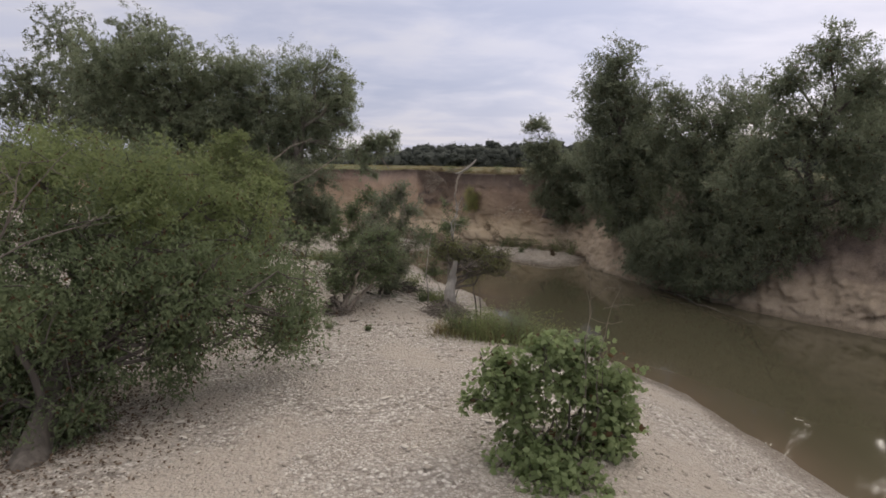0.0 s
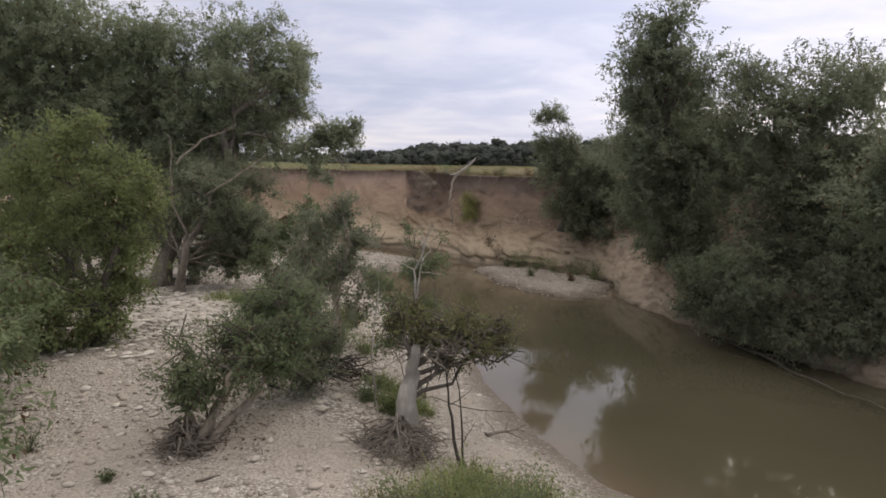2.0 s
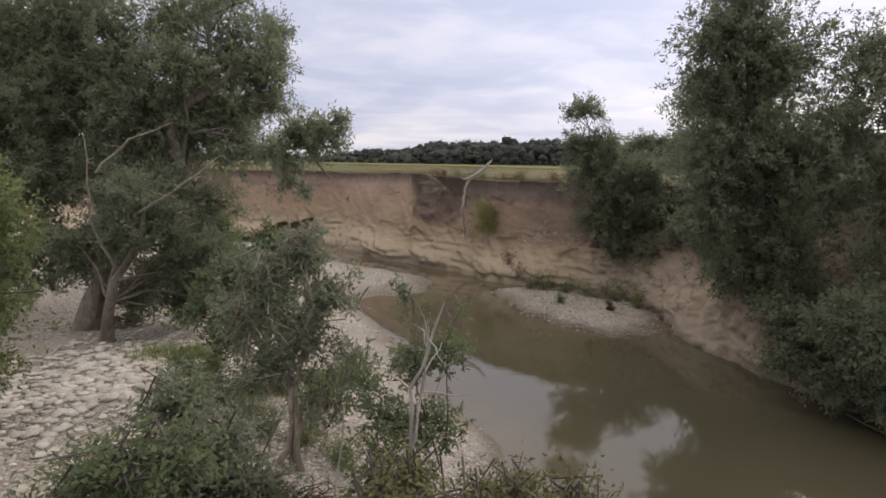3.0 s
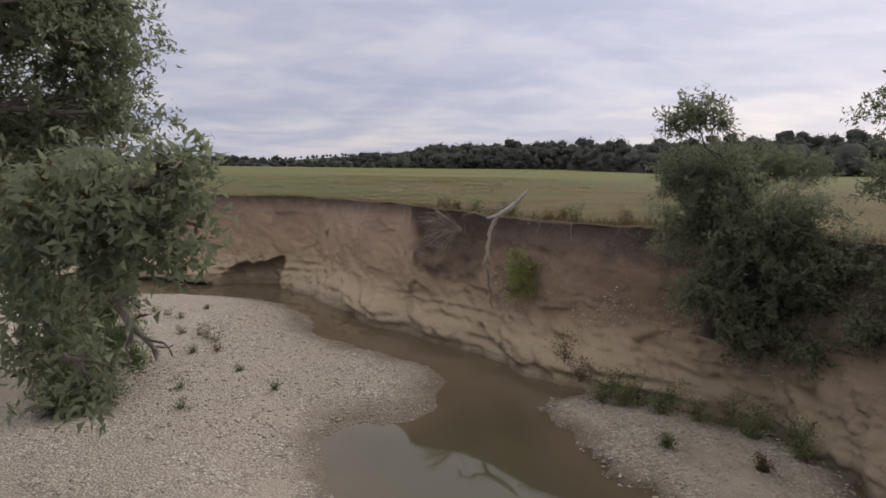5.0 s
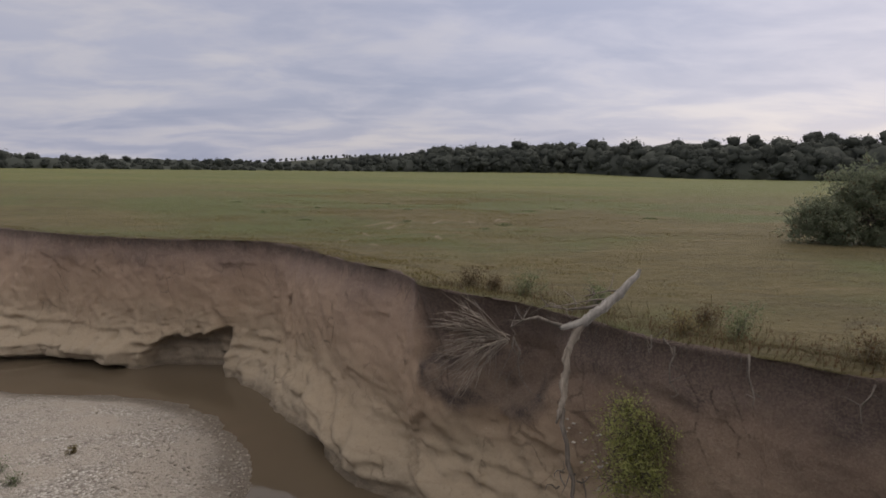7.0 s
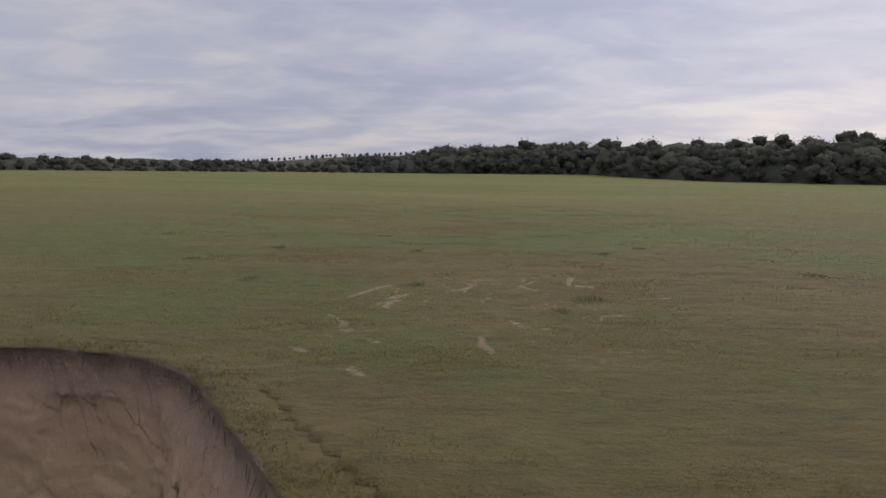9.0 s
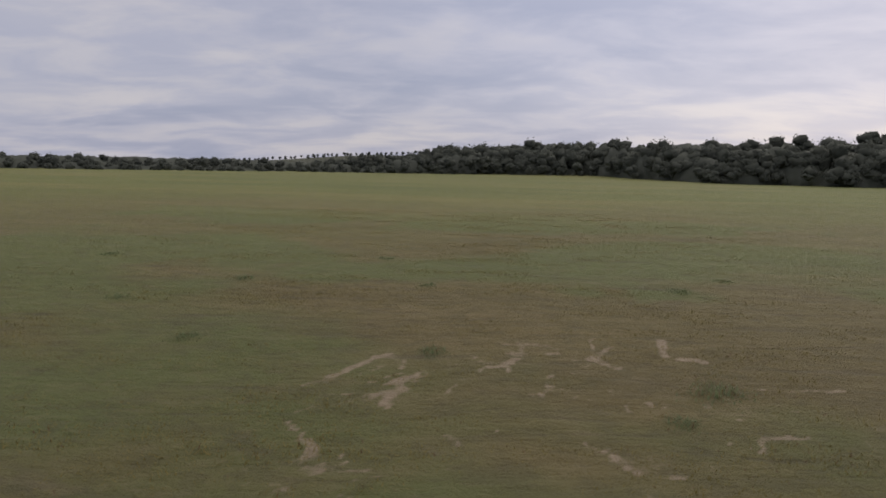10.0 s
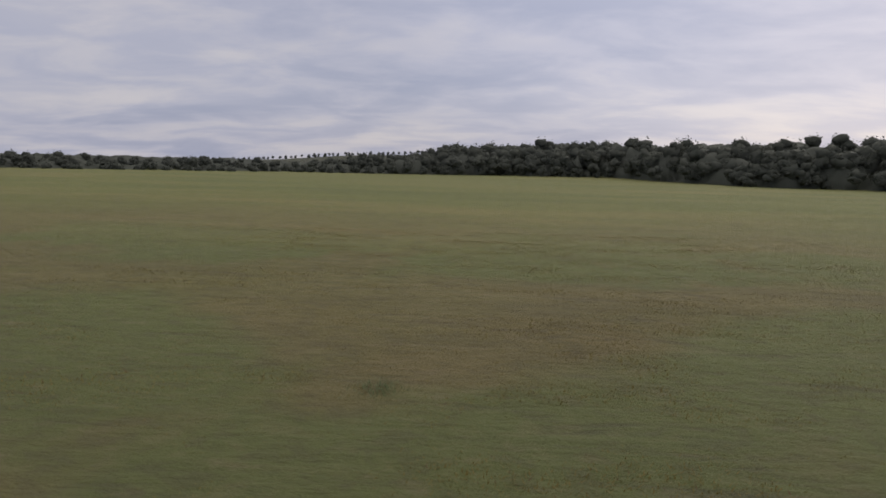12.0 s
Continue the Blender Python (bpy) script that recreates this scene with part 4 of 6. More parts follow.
        for j in rng.choice(cols, count):
            k = int(np.clip((high + 0.05 * math.sin(s[j] * 0.9) + 0.04 * math.sin(s[j] * 2.7) + rng.normal(0, spread)) * rows, 1, rows - 2))
            if math.sin(s[j] * 1.9) + math.sin(s[j] * 0.7 + 1) < rng.uniform(-1.6, 0.8):
                continue
            seam.add(stone_shape(rng) * rng.uniform(0.02, 0.05) + V[k, j] + rng.normal(0, 0.035, 3), ICO)
    tagged(part("seam_pebbles", seam, STONE, bank, "pale stones weathering out of the bank", smooth=False), kind="stuff")


build_bank()


def up_on(x, y):
    """Height of gravel, water or meadow at one place."""
    return float(ground_at(np.array([x]), np.array([y]))[0][0])


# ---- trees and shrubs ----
# the near tree's top lobes are coloured paler, as if lit from above
make_tree("near_tree", (-4.6, 6.0, up_on(-4.6, 6.0)), [(-5.2, 8, 3.8, 0.95), (-5.8, 7.6, 2.7, 1.1), (-4.3, 8, 3.0, 1.0), (-3.3, 8, 3.3, 0.85), (-3.0, 9, 2.6, 0.75), (-2.4, 9.5, 2.15, 0.55), (-3.7, 8, 2.3, 0.75), (-4.8, 8, 2.1, 0.7), (-5.7, 8, 4.7, 0.8), (-4.6, 9, 4.5, 1.0), (-3.6, 10, 4.2, 0.95), (-2.9, 10.4, 3.4, 0.8), (-6.8, 8.5, 3.6, 1.2), (-6.4, 9.5, 4.8, 1.0), (-6.5, 8.4, 2.2, 0.9), (-5.4, 8.8, 1.9, 0.7), (-4.4, 7.0, 2.6, 0.7), (-5.0, 6.2, 3.2, 0.8), (-5.6, 6.6, 2.0, 0.7), (-6.3, 6.8, 2.3, 0.8), (-6.0, 7.6, 1.7, 0.6), (-5.2, 7.2, 1.5, 0.6), (-4.6, 6.7, 1.55, 0.55), (-6.0, 7.0, 1.5, 0.6), (-1.9, 8.6, 2.5, 0.42), (-2.3, 8.6, 2.15, 0.36), (-1.75, 8.6, 3.0, 0.34), (-2.3, 8.8, 3.2, 0.46), (-2.7, 8.7, 2.5, 0.4)], 70000, 0.105, LEAF_MID, "leafy green tree with drooping boughs over the gravel", "tree", 11, lit_lobes=(8, 9, 10, 13), trunk_r=0.2, droop=0.45, per=34, twig=0.75)
make_tree("willow_tree", (-6.5, 13.8, up_on(-6.5, 13.8)), [(-6.9, 13.5, 5.0, 0.75), (-6.7, 13.5, 4.2, 1.05), (-6.1, 13.5, 3.4, 1.05), (-7.1, 13.5, 2.9, 0.95), (-5.3, 13.5, 3.1, 0.8), (-6.2, 13.2, 2.1, 0.6), (-7.8, 14.2, 4.2, 1.1), (-6.9, 14.4, 1.9, 0.7), (-5.6, 14.6, 2.4, 0.7), (-7.9, 14.6, 2.6, 1.0), (-6.0, 15.4, 3.2, 0.8), (-6.8, 15.8, 2.2, 0.7)], 36000, 0.11, LEAF_MID, "green willow beside the pale gravel bar", "tree", 12, trunk_r=0.12, stems=3, droop=0.3, per=28, twig=0.7)
make_tree("ash_tree", (-6.7, 18.8, up_on(-6.7, 18.8)), [(-7.0, 19, 5.4, 0.7), (-6.0, 19, 4.8, 0.7), (-7.9, 19, 4.8, 0.85), (-6.6, 19, 4.0, 1.05), (-8.0, 19, 3.4, 1.05), (-5.6, 19, 4.1, 0.6), (-6.1, 19, 3.2, 0.75), (-7.4, 18.6, 2.3, 0.85), (-7.0, 17.4, 2.2, 0.7), (-6.6, 19.0, 5.9, 0.3), (-6.2, 18.6, 2.2, 0.6), (-8.6, 18.6, 2.3, 0.9), (-9.2, 19.4, 3.6, 1.0), (-7.6, 17.2, 3.2, 0.8), (-8.3, 17.0, 1.9, 0.7), (-6.3, 18.2, 1.7, 0.5), (-7.2, 17.8, 1.6, 0.55), (-5.9, 18.9, 2.5, 0.5)], 40000, 0.12, LEAF_LIGHT, "young tree with light green leaves on the gravel", "tree", 13, trunk_r=0.12, stems=3, per=28, twig=0.65)
make_tree("pecan_tree", (-8.5, 25.0, up_on(-8.5, 25.0)), [(-5.6, 27.6, 8.2, 1.35), (-7.1, 27.5, 9.0, 1.7), (-8.6, 27.3, 7.7, 1.8), (-6.6, 27.3, 6.3, 1.45), (-5.2, 27.0, 5.8, 0.9), (-9.2, 27.0, 5.4, 1.6), (-4.7, 28.2, 8.3, 0.6), (-5.5, 27.6, 9.7, 0.8), (-4.9, 28.4, 7.0, 0.7), (-4.0, 25.6, 5.6, 0.5, 4), (-3.2, 25.1, 5.9, 0.5, 9), (-2.6, 24.8, 6.1, 0.4, 10), (-2.05, 24.7, 6.35, 0.25, 11), (-2.7, 24.9, 5.35, 0.33, 10), (-3.4, 25.2, 4.85, 0.38, 9), (-7.4, 27.2, 4.6, 1.2), (-9.6, 26.8, 9.0, 1.5), (-7.6, 26.2, 6.6, 1.2), (-10.4, 26.4, 6.8, 1.3), (-6.6, 26.0, 7.6, 1.0), (-8.2, 25.9, 5.2, 0.9), (-7.4, 29.6, 7.4, 1.5), (-8.8, 29.4, 6.0, 1.5), (-6.3, 29.3, 6.6, 1.2), (-5.3, 29.0, 8.0, 0.85), (-5.5, 29.2, 7.3, 0.6), (-5.1, 29.0, 9.0, 0.7), (-2.3, 24.9, 5.8, 0.36, 10), (-2.9, 25.0, 5.6, 0.42, 9), (-3.3, 25.1, 5.3, 0.40, 9), (-2.4, 24.9, 4.9, 0.24, 13), (-3.0, 25.0, 4.65, 0.26, 14), (-2.6, 24.9, 6.05, 0.40, 10), (-3.2, 25.0, 5.95, 0.42, 9), (-2.1, 24.8, 6.2, 0.3, 11)], 112000, 0.132, LEAF_HAZY, "tall dark green tree with a long drooping side bough", "tree", 14, airy=0.10, bark=BARK_DEAD, trunk_r=0.26, shell=0.5)
make_tree("pecan_tree", (-12.6, 26.8, up_on(-12.6, 26.8)), [(-12.1, 27, 8.9, 1.8), (-14, 27, 9.3, 2.0), (-16, 27, 9.0, 2.2), (-15.3, 27, 6.9, 2.0), (-12.5, 27, 6.5, 1.8), (-12.7, 27, 10.5, 1.0), (-9.9, 27.4, 8.9, 1.3), (-9.7, 27.4, 7.0, 1.5), (-10.8, 27.2, 5.2, 1.5), (-13.5, 27, 4.6, 1.6), (-12.5, 29.4, 8.2, 1.8), (-14.6, 29.6, 7.4, 1.9), (-10.8, 29.3, 6.8, 1.6), (-13.2, 31.0, 6.6, 1.5)], 74000, 0.19, LEAF_HAZY, "tall dark green tree behind the gravel bar", "tree", 15, airy=0.10, trunk_r=0.26)
make_tree("pecan_tree", (-19.0, 31.5, up_on(-19, 31.5)), [(-21, 32, 11.6, 1.8), (-22.7, 32, 9, 2.4), (-24.1, 32, 8.1, 2.4), (-19.6, 32, 8.2, 2.7), (-16.6, 32, 11.6, 2.0), (-18.3, 32, 10, 2.4), (-21, 31.5, 5.5, 2.4), (-17, 31.5, 6.0, 2.2), (-19.5, 34.6, 8.6, 2.2), (-21.8, 34.4, 7.4, 2.0), (-17.6, 34.2, 8.0, 2.0)], 50000, 0.21, LEAF_DARK, "tall dark green tree at the wood's edge", "tree", 16, airy=0.10, trunk_r=0.3)
make_tree("understory_tree", (-7.3, 23.9, up_on(-7.3, 23.9)), [(-6.2, 24, 3.9, 0.9), (-5.6, 24.3, 3.0, 0.7), (-6.5, 23.4, 4.5, 0.7), (-5.0, 24, 3.4, 0.55), (-7.4, 24.6, 3.6, 0.8), (-6.6, 25.2, 4.6, 0.9), (-5.4, 25.2, 4.4, 0.7), (-7.9, 25.6, 4.3, 0.8), (-6.8, 25.4, 2.6, 0.7), (-5.6, 25.3, 2.5, 0.6), (-9.0, 25.8, 2.6, 0.8), (-5.0, 24.8, 2.7, 0.5), (-8.3, 24.2, 3.4, 0.6), (-6.2, 25.3, 1.9, 0.7), (-5.3, 24.9, 2.1, 0.6), (-7.6, 25.7, 2.0, 0.8), (-4.8, 24.7, 3.0, 0.5)], 40000, 0.12, LEAF_DARK, "slender dark tree with a pale leaning trunk", "tree", 17, bark=BARK_DEAD, trunk_r=0.15, lean_to=(-6.05, 23.5, 4.4))
make_tree("small_tree", (-3.0, 21.85, up_on(-3.0, 21.85)), [(-2.1, 21.6, 3.6, 0.38), (-2.8, 21.6, 3.85, 0.42), (-1.8, 21.5, 2.9, 0.34), (-3.4, 21.6, 3.2, 0.48), (-4.0, 21.6, 2.6, 0.4), (-2.6, 21.4, 2.9, 0.5), (-3.1, 21.5, 2.4, 0.45), (-2.2, 21.6, 2.4, 0.34), (-3.7, 22.0, 2.0, 0.4)], 7000, 0.125, LEAF_MID, "small leafy tree with drooping leaves on the gravel bar", "tree", 18, bark=BARK_DEAD, trunk_r=0.09, stems=3)
make_tree("understory_shrub", (-10.6, 25.4, up_on(-10.6, 25.4)), [(-9.6, 25.6, 3.3, 0.9), (-10.6, 25.6, 2.5, 1.0), (-11.8, 25.4, 3.4, 1.1), (-12.8, 25.2, 2.5, 1.1), (-14.2, 25.2, 3.6, 1.3), (-10.3, 25.8, 4.6, 1.0), (-13.0, 25.6, 4.6, 1.1), (-15.6, 25.6, 2.6, 1.2)], 30000, 0.14, LEAF_DARK, "dense dark thicket under the tall trees", "shrub", 51, trunk_r=0.08, stems=4)
make_tree("gravel_shrub", (-2.3, 14.25, up_on(-2.3, 14.25)), [(-2.05, 14.4, 2.4, 0.52), (-2.5, 14.3, 2.15, 0.36), (-1.7, 14.5, 2.7, 0.4), (-2.1, 14.9, 2.5, 0.48), (-1.35, 14.7, 2.3, 0.38), (-2.3, 14.2, 1.95, 0.28), (-1.1, 14.9, 2.6, 0.28), (-2.55, 14.4, 2.6, 0.22), (-1.7, 15.1, 3.0, 0.36), (-1.25, 15.3, 3.1, 0.3)], 12500, 0.085, LEAF_MID, "green shrub on exposed roots and stones", "shrub", 19, bark=BARK_GREY, twig_bark=BARK, trunk_r=0.075, stems=4, per=22, twig=0.45)
make_tree("gravel_shrub", (-1.5, 16.2, up_on(-1.5, 16.2)), [(-1.5, 16.4, 2.4, 0.5), (-1.7, 15.7, 2.15, 0.45), (-2.1, 16.3, 2.3, 0.45), (-1.1, 16.5, 2.1, 0.4), (-1.2, 16.0, 1.7, 0.3), (-1.7, 16.3, 3.1, 0.36), (-1.2, 16.5, 2.8, 0.34)], 10500, 0.10, LEAF_DARK, "darker green shrub among flood debris", "shrub", 54, trunk_r=0.055, stems=4, per=20, twig=0.5)
make_tree("small_tree", (-1.4, 18.8, up_on(-1.4, 18.8)), [(-1.8, 18.9, 3.75, 0.5), (-1.3, 18.8, 4.05, 0.36), (-2.1, 18.8, 3.2, 0.42), (-1.2, 18.8, 3.0, 0.45), (-1.0, 18.8, 2.2, 0.5), (-1.7, 18.8, 2.6, 0.5), (-0.6, 18.8, 2.7, 0.36), (-2.2, 19.6, 3.0, 0.5), (-1.25, 18.8, 4.35, 0.30), (-0.9, 18.8, 3.6, 0.38)], 6200, 0.115, LEAF_DARK, "small dark tree with drooping leaves on the gravel", "tree", 20, bark=BARK_GREY, trunk_r=0.055, stems=3)
make_tree("broken_tree", (0.45, 14.9, up_on(0.45, 14.9)), [(0.3, 15.3, 2.75, 0.3), (0.85, 15.3, 2.65, 0.42), (1.4, 15.8, 2.5, 0.36), (1.9, 16.0, 2.25, 0.26), (1.0, 15.3, 2.2, 0.25), (2.15, 16.1, 2.1, 0.2), (0.5, 15.7, 2.85, 0.25), (1.5, 15.3, 2.35, 0.28), (1.9, 15.9, 2.55, 0.28), (1.2, 15.6, 2.75, 0.28)], 5000, 0.085, LEAF_OLIVE, "broken pale trunk with a low spray of leafy branches", "tree", 21, bark=BARK_PALE, twig_bark=BARK, trunk_r=0.23, lean_to=(0.62, 14.85, 2.55))
make_tree("broadleaf_shrub", (2.0, 6.6, up_on(2.0, 6.6)), [(1.5, 6.7, 2.1, 0.46), (2.2, 6.9, 2.1, 0.5), (2.75, 7.0, 2.2, 0.38), (1.3, 6.7, 2.45, 0.26), (2.1, 7.0, 2.6, 0.27), (2.6, 6.8, 1.5, 0.46), (1.7, 6.5, 1.45, 0.48), (0.98, 6.5, 2.05, 0.17), (2.9, 7.1, 1.65, 0.34), (1.8, 6.7, 2.7, 0.2), (2.5, 7.0, 2.65, 0.2), (2.0, 6.8, 1.75, 0.5), (1.45, 6.4, 1.05, 0.42), (2.3, 6.5, 1.0, 0.42), (1.9, 6.3, 1.3, 0.4), (1.75, 5.9, 1.1, 0.42), (2.25, 5.9, 1.15, 0.42), (2.0, 5.5, 0.95, 0.36), (2.5, 6.2, 0.9, 0.36)], 18000, 0.085, LEAF_BROAD, "broad-leaved green sapling shrub on the gravel", "shrub", 22, trunk_r=0.03, stems=5, per=7, broad=True, twig=0.3, width=0.48)
make_tree("bar_shrub", (-10.2, 36.2, up_on(-10.2, 36.2)), [(-10.8, 37.6, 2.9, 0.55), (-11.6, 38.0, 2.6, 0.8), (-10.0, 36.4, 2.5, 0.7), (-11.2, 37.0, 1.7, 0.9), (-12.4, 37.8, 2.0, 0.9), (-9.2, 35.4, 1.8, 0.6), (-10.2, 35.6, 1.5, 0.8), (-8.6, 34.9, 1.4, 0.4)], 26000, 0.11, LEAF_MID, "rounded dense green shrub on the gravel bar", "shrub", 23, trunk_r=0.06, stems=4)
make_tree("bar_shrub", (-9.1, 33.8, up_on(-9.1, 33.8)), [(-9.2, 33.9, 1.5, 0.6), (-8.6, 33.6, 1.0, 0.4), (-9.9, 34.2, 1.4, 0.7), (-9.4, 33.3, 0.9, 0.45)], 9000, 0.11, LEAF_MID, "low green shrub with some withered leaves", "shrub", 52, trunk_r=0.04, stems=4)
make_tree("bank_tree", (6.2, 36.2, 2.3), [(5.2, 35.6, 7.6, 0.7), (4.6, 35.5, 7.4, 0.28), (5.8, 35.6, 7.4, 0.3), (5.1, 36, 6.3, 0.75), (6.1, 36, 6.2, 0.9), (5.6, 36, 5.1, 1.05), (6.8, 36, 5.0, 1.1), (6.5, 35.8, 3.6, 1.25), (8.1, 36.5, 5.1, 1.15), (7.7, 36, 3.6, 1.35), (5.7, 35.7, 3.3, 0.7)], 36000, 0.14, LEAF_DARK, "dark bushy tree growing out of the bank", "tree", 24, trunk_r=0.14, stems=2)
make_tree("cottonwood_tree", (8.6, 27.2, 2.2), [(7.6, 27, 10.0, 1.0), (7.0, 27, 8.8, 1.25), (6.6, 27, 7.3, 0.9), (8.2, 27, 8.2, 1.5), (7.4, 27, 5.9, 1.65), (9.0, 27, 5.6, 1.9), (7.3, 26.8, 4.1, 1.2), (8.8, 27, 3.2, 1.6)], 62000, 0.145, LEAF_DARK, "tall dark green tree leaning over the water", "tree", 25, trunk_r=0.24, droop=0.3)
make_tree("elm_tree", (11.2, 25.2, 3.6), [(9.6, 25.3, 8.0, 0.9), (9.8, 25, 6.6, 1.55), (10.7, 25, 4.8, 1.8), (11.7, 25, 7.5, 1.6), (12.3, 25, 5.6, 1.8), (11.5, 24.6, 3.0, 1.7), (13.6, 25, 4.0, 1.9), (13.4, 26, 7.8, 1.2)], 58000, 0.145, LEAF_DARK, "dark green tree on top of the creek bank", "tree", 26, trunk_r=0.2)
make_tree("elm_tree", (13.0, 20.2, 3.2), [(12.7, 19.7, 9.0, 1.0), (13.9, 19.7, 8.0, 1.4), (11.4, 19.7, 8.0, 1.0), (11.9, 19.6, 6.7, 1.35), (13.5, 19.6, 5.8, 1.4), (10.8, 19.6, 5.9, 1.1), (10.4, 20.0, 4.7, 1.2), (11.9, 20.0, 4.2, 1.5), (14.3, 19.8, 4.2, 1.5), (15.8, 19.5, 6.5, 1.6)], 58000, 0.145, LEAF_DARK, "dark tree with open feathery boughs on the bank", "tree", 27, airy=0.10, trunk_r=0.2, shell=0.6)
# added tree behind the others; it blocks the sky's reflection in the water
make_tree("elm_tree", (17.6, 24.2, 5.0), [(16.5, 23.0, 6.2, 1.4), (18.0, 24.0, 7.0, 1.6), (15.8, 22.6, 5.4, 1.1), (19.0, 26.0, 7.8, 1.7), (17.2, 25.2, 8.0, 1.4), (16.6, 24.2, 7.4, 1.1)], 24000, 0.17, LEAF_DARK, "added dark green tree that keeps sky out of the water's reflection", "tree", 58, trunk_r=0.2)
make_tree("elm_tree", (10.9, 33.2, 4.5), [(8.6, 33.0, 7.6, 0.95), (9.0, 33.1, 6.3, 1.1), (9.4, 33.0, 8.5, 0.8), (10.4, 33.2, 8.0, 1.2), (11.4, 33.4, 7.0, 1.3), (10.2, 33.8, 6.6, 1.2), (8.5, 33.1, 8.5, 0.4)], 24000, 0.14, LEAF_DARK, "dark green tree at the brink behind the others", "tree", 57, trunk_r=0.18)
make_tree("bank_shrub", (9.9, 24.6, 1.0), [(8.7, 22.8, 2.4, 1.0), (9.6, 24.6, 1.5, 0.9), (8.9, 25.4, 1.6, 0.8), (9.2, 26.4, 2.2, 0.8), (10.0, 23.4, 1.2, 0.8), (10.6, 24.2, 2.6, 1.0), (8.3, 24.9, 1.1, 0.6), (8.9, 24.0, 0.9, 0.7), (8.3, 25.4, 2.0, 0.7), (9.5, 23.2, 0.8, 0.7), (10.0, 22.2, 0.8, 0.7)], 32000, 0.13, LEAF_DARK, "dark shrub overhanging the still water", "shrub", 28, trunk_r=0.08, stems=4)
make_tree("bank_shrub", (11.6, 21.4, 1.0), [(10.6, 22.2, 1.3, 0.8), (11.4, 22.2, 2.3, 1.1), (11.0, 21.2, 1.2, 0.7), (11.8, 20.6, 2.0, 0.8), (12.6, 20.4, 3.0, 1.0), (12.2, 22.6, 3.2, 1.0)], 22000, 0.13, LEAF_DARK, "dark shrub on the shaded side of the creek", "shrub", 53, trunk_r=0.08, stems=4)
make_tree("meadow_bush", (12.4, 50.9, up_on(12.4, 50.9)), [(9.9, 50.8, 6.06, 0.59), (10.96, 50.8, 6.91, 0.81), (11.87, 50.8, 6.91, 0.94), (12.94, 50.8, 7.0, 0.85), (14.15, 51.2, 6.74, 1.1), (10.5, 50.48, 5.64, 0.77), (11.87, 50.4, 5.55, 0.85), (13.39, 50.48, 5.64, 0.85), (9.52, 50.8, 5.55, 0.51), (11.2, 50.6, 6.2, 0.9), (13.0, 50.6, 6.4, 1.0), (10.2, 50.4, 5.8, 0.7), (12.2, 50.2, 5.7, 0.8), (14.6, 50.8, 6.6, 1.1), (16.2, 51.0, 6.4, 1.2), (10.3, 50.4, 5.5, 0.6), (11.6, 50.2, 5.45, 0.7), (13.0, 50.2, 5.5, 0.8), (9.7, 50.5, 6.0, 0.6)], 48000, 0.125, LEAF_DARK, "rounded grey-green bush on the meadow", "bush", 29, trunk_r=0.08, stems=5)
make_tree("cliff_sapling", (1.4, 40.2, 2.5), [(1.38, 40.0, 3.0, 0.48), (1.34, 40.0, 3.5, 0.36), (1.5, 39.9, 2.6, 0.46), (1.72, 39.9, 3.1, 0.36), (1.2, 39.9, 2.3, 0.34), (1.75, 39.8, 2.45, 0.3)], 6400, 0.06, LEAF_YELLOW, "small yellow-green sapling rooted in the bank", "shrub", 30, trunk_r=0.025, stems=2)


def crowns(x, y, pitch, seed):
    """Rounded tree crowns over the plan: 0 between them, up to about 1 on top."""
    x, y = np.asarray(x, float) / pitch, np.asarray(y, float) / pitch
    best = np.zeros_like(x)
    ix, iy = np.floor(x), np.floor(y)
    for a in (-1, 0, 1):
        for c in (-1, 0, 1):
            gx, gy = ix + a, iy + c
            px, py = gx + lattice(gx, gy, seed), gy + lattice(gx, gy, seed + 1)
            r, top = 0.55 + 0.22 * lattice(gx, gy, seed + 2), 0.65 + 0.45 * lattice(gx, gy, seed + 3)
            best = np.maximum(best, top * np.sqrt(np.clip(1 - ((x - px) ** 2 + (y - py) ** 2) / r ** 2, 0, 1)))
    return best


def ball():
    """A finely divided sphere to be broken up into a crown."""
    bm = bmesh.new()
    bmesh.ops.create_icosphere(bm, subdivisions=2, radius=1.0)
    v, f = np.array([q.co for q in bm.verts]), np.array([[q.index for q in t.verts] for t in bm.faces])
    bm.free()
    return v, f


BALL, BALL_FACES = ball()


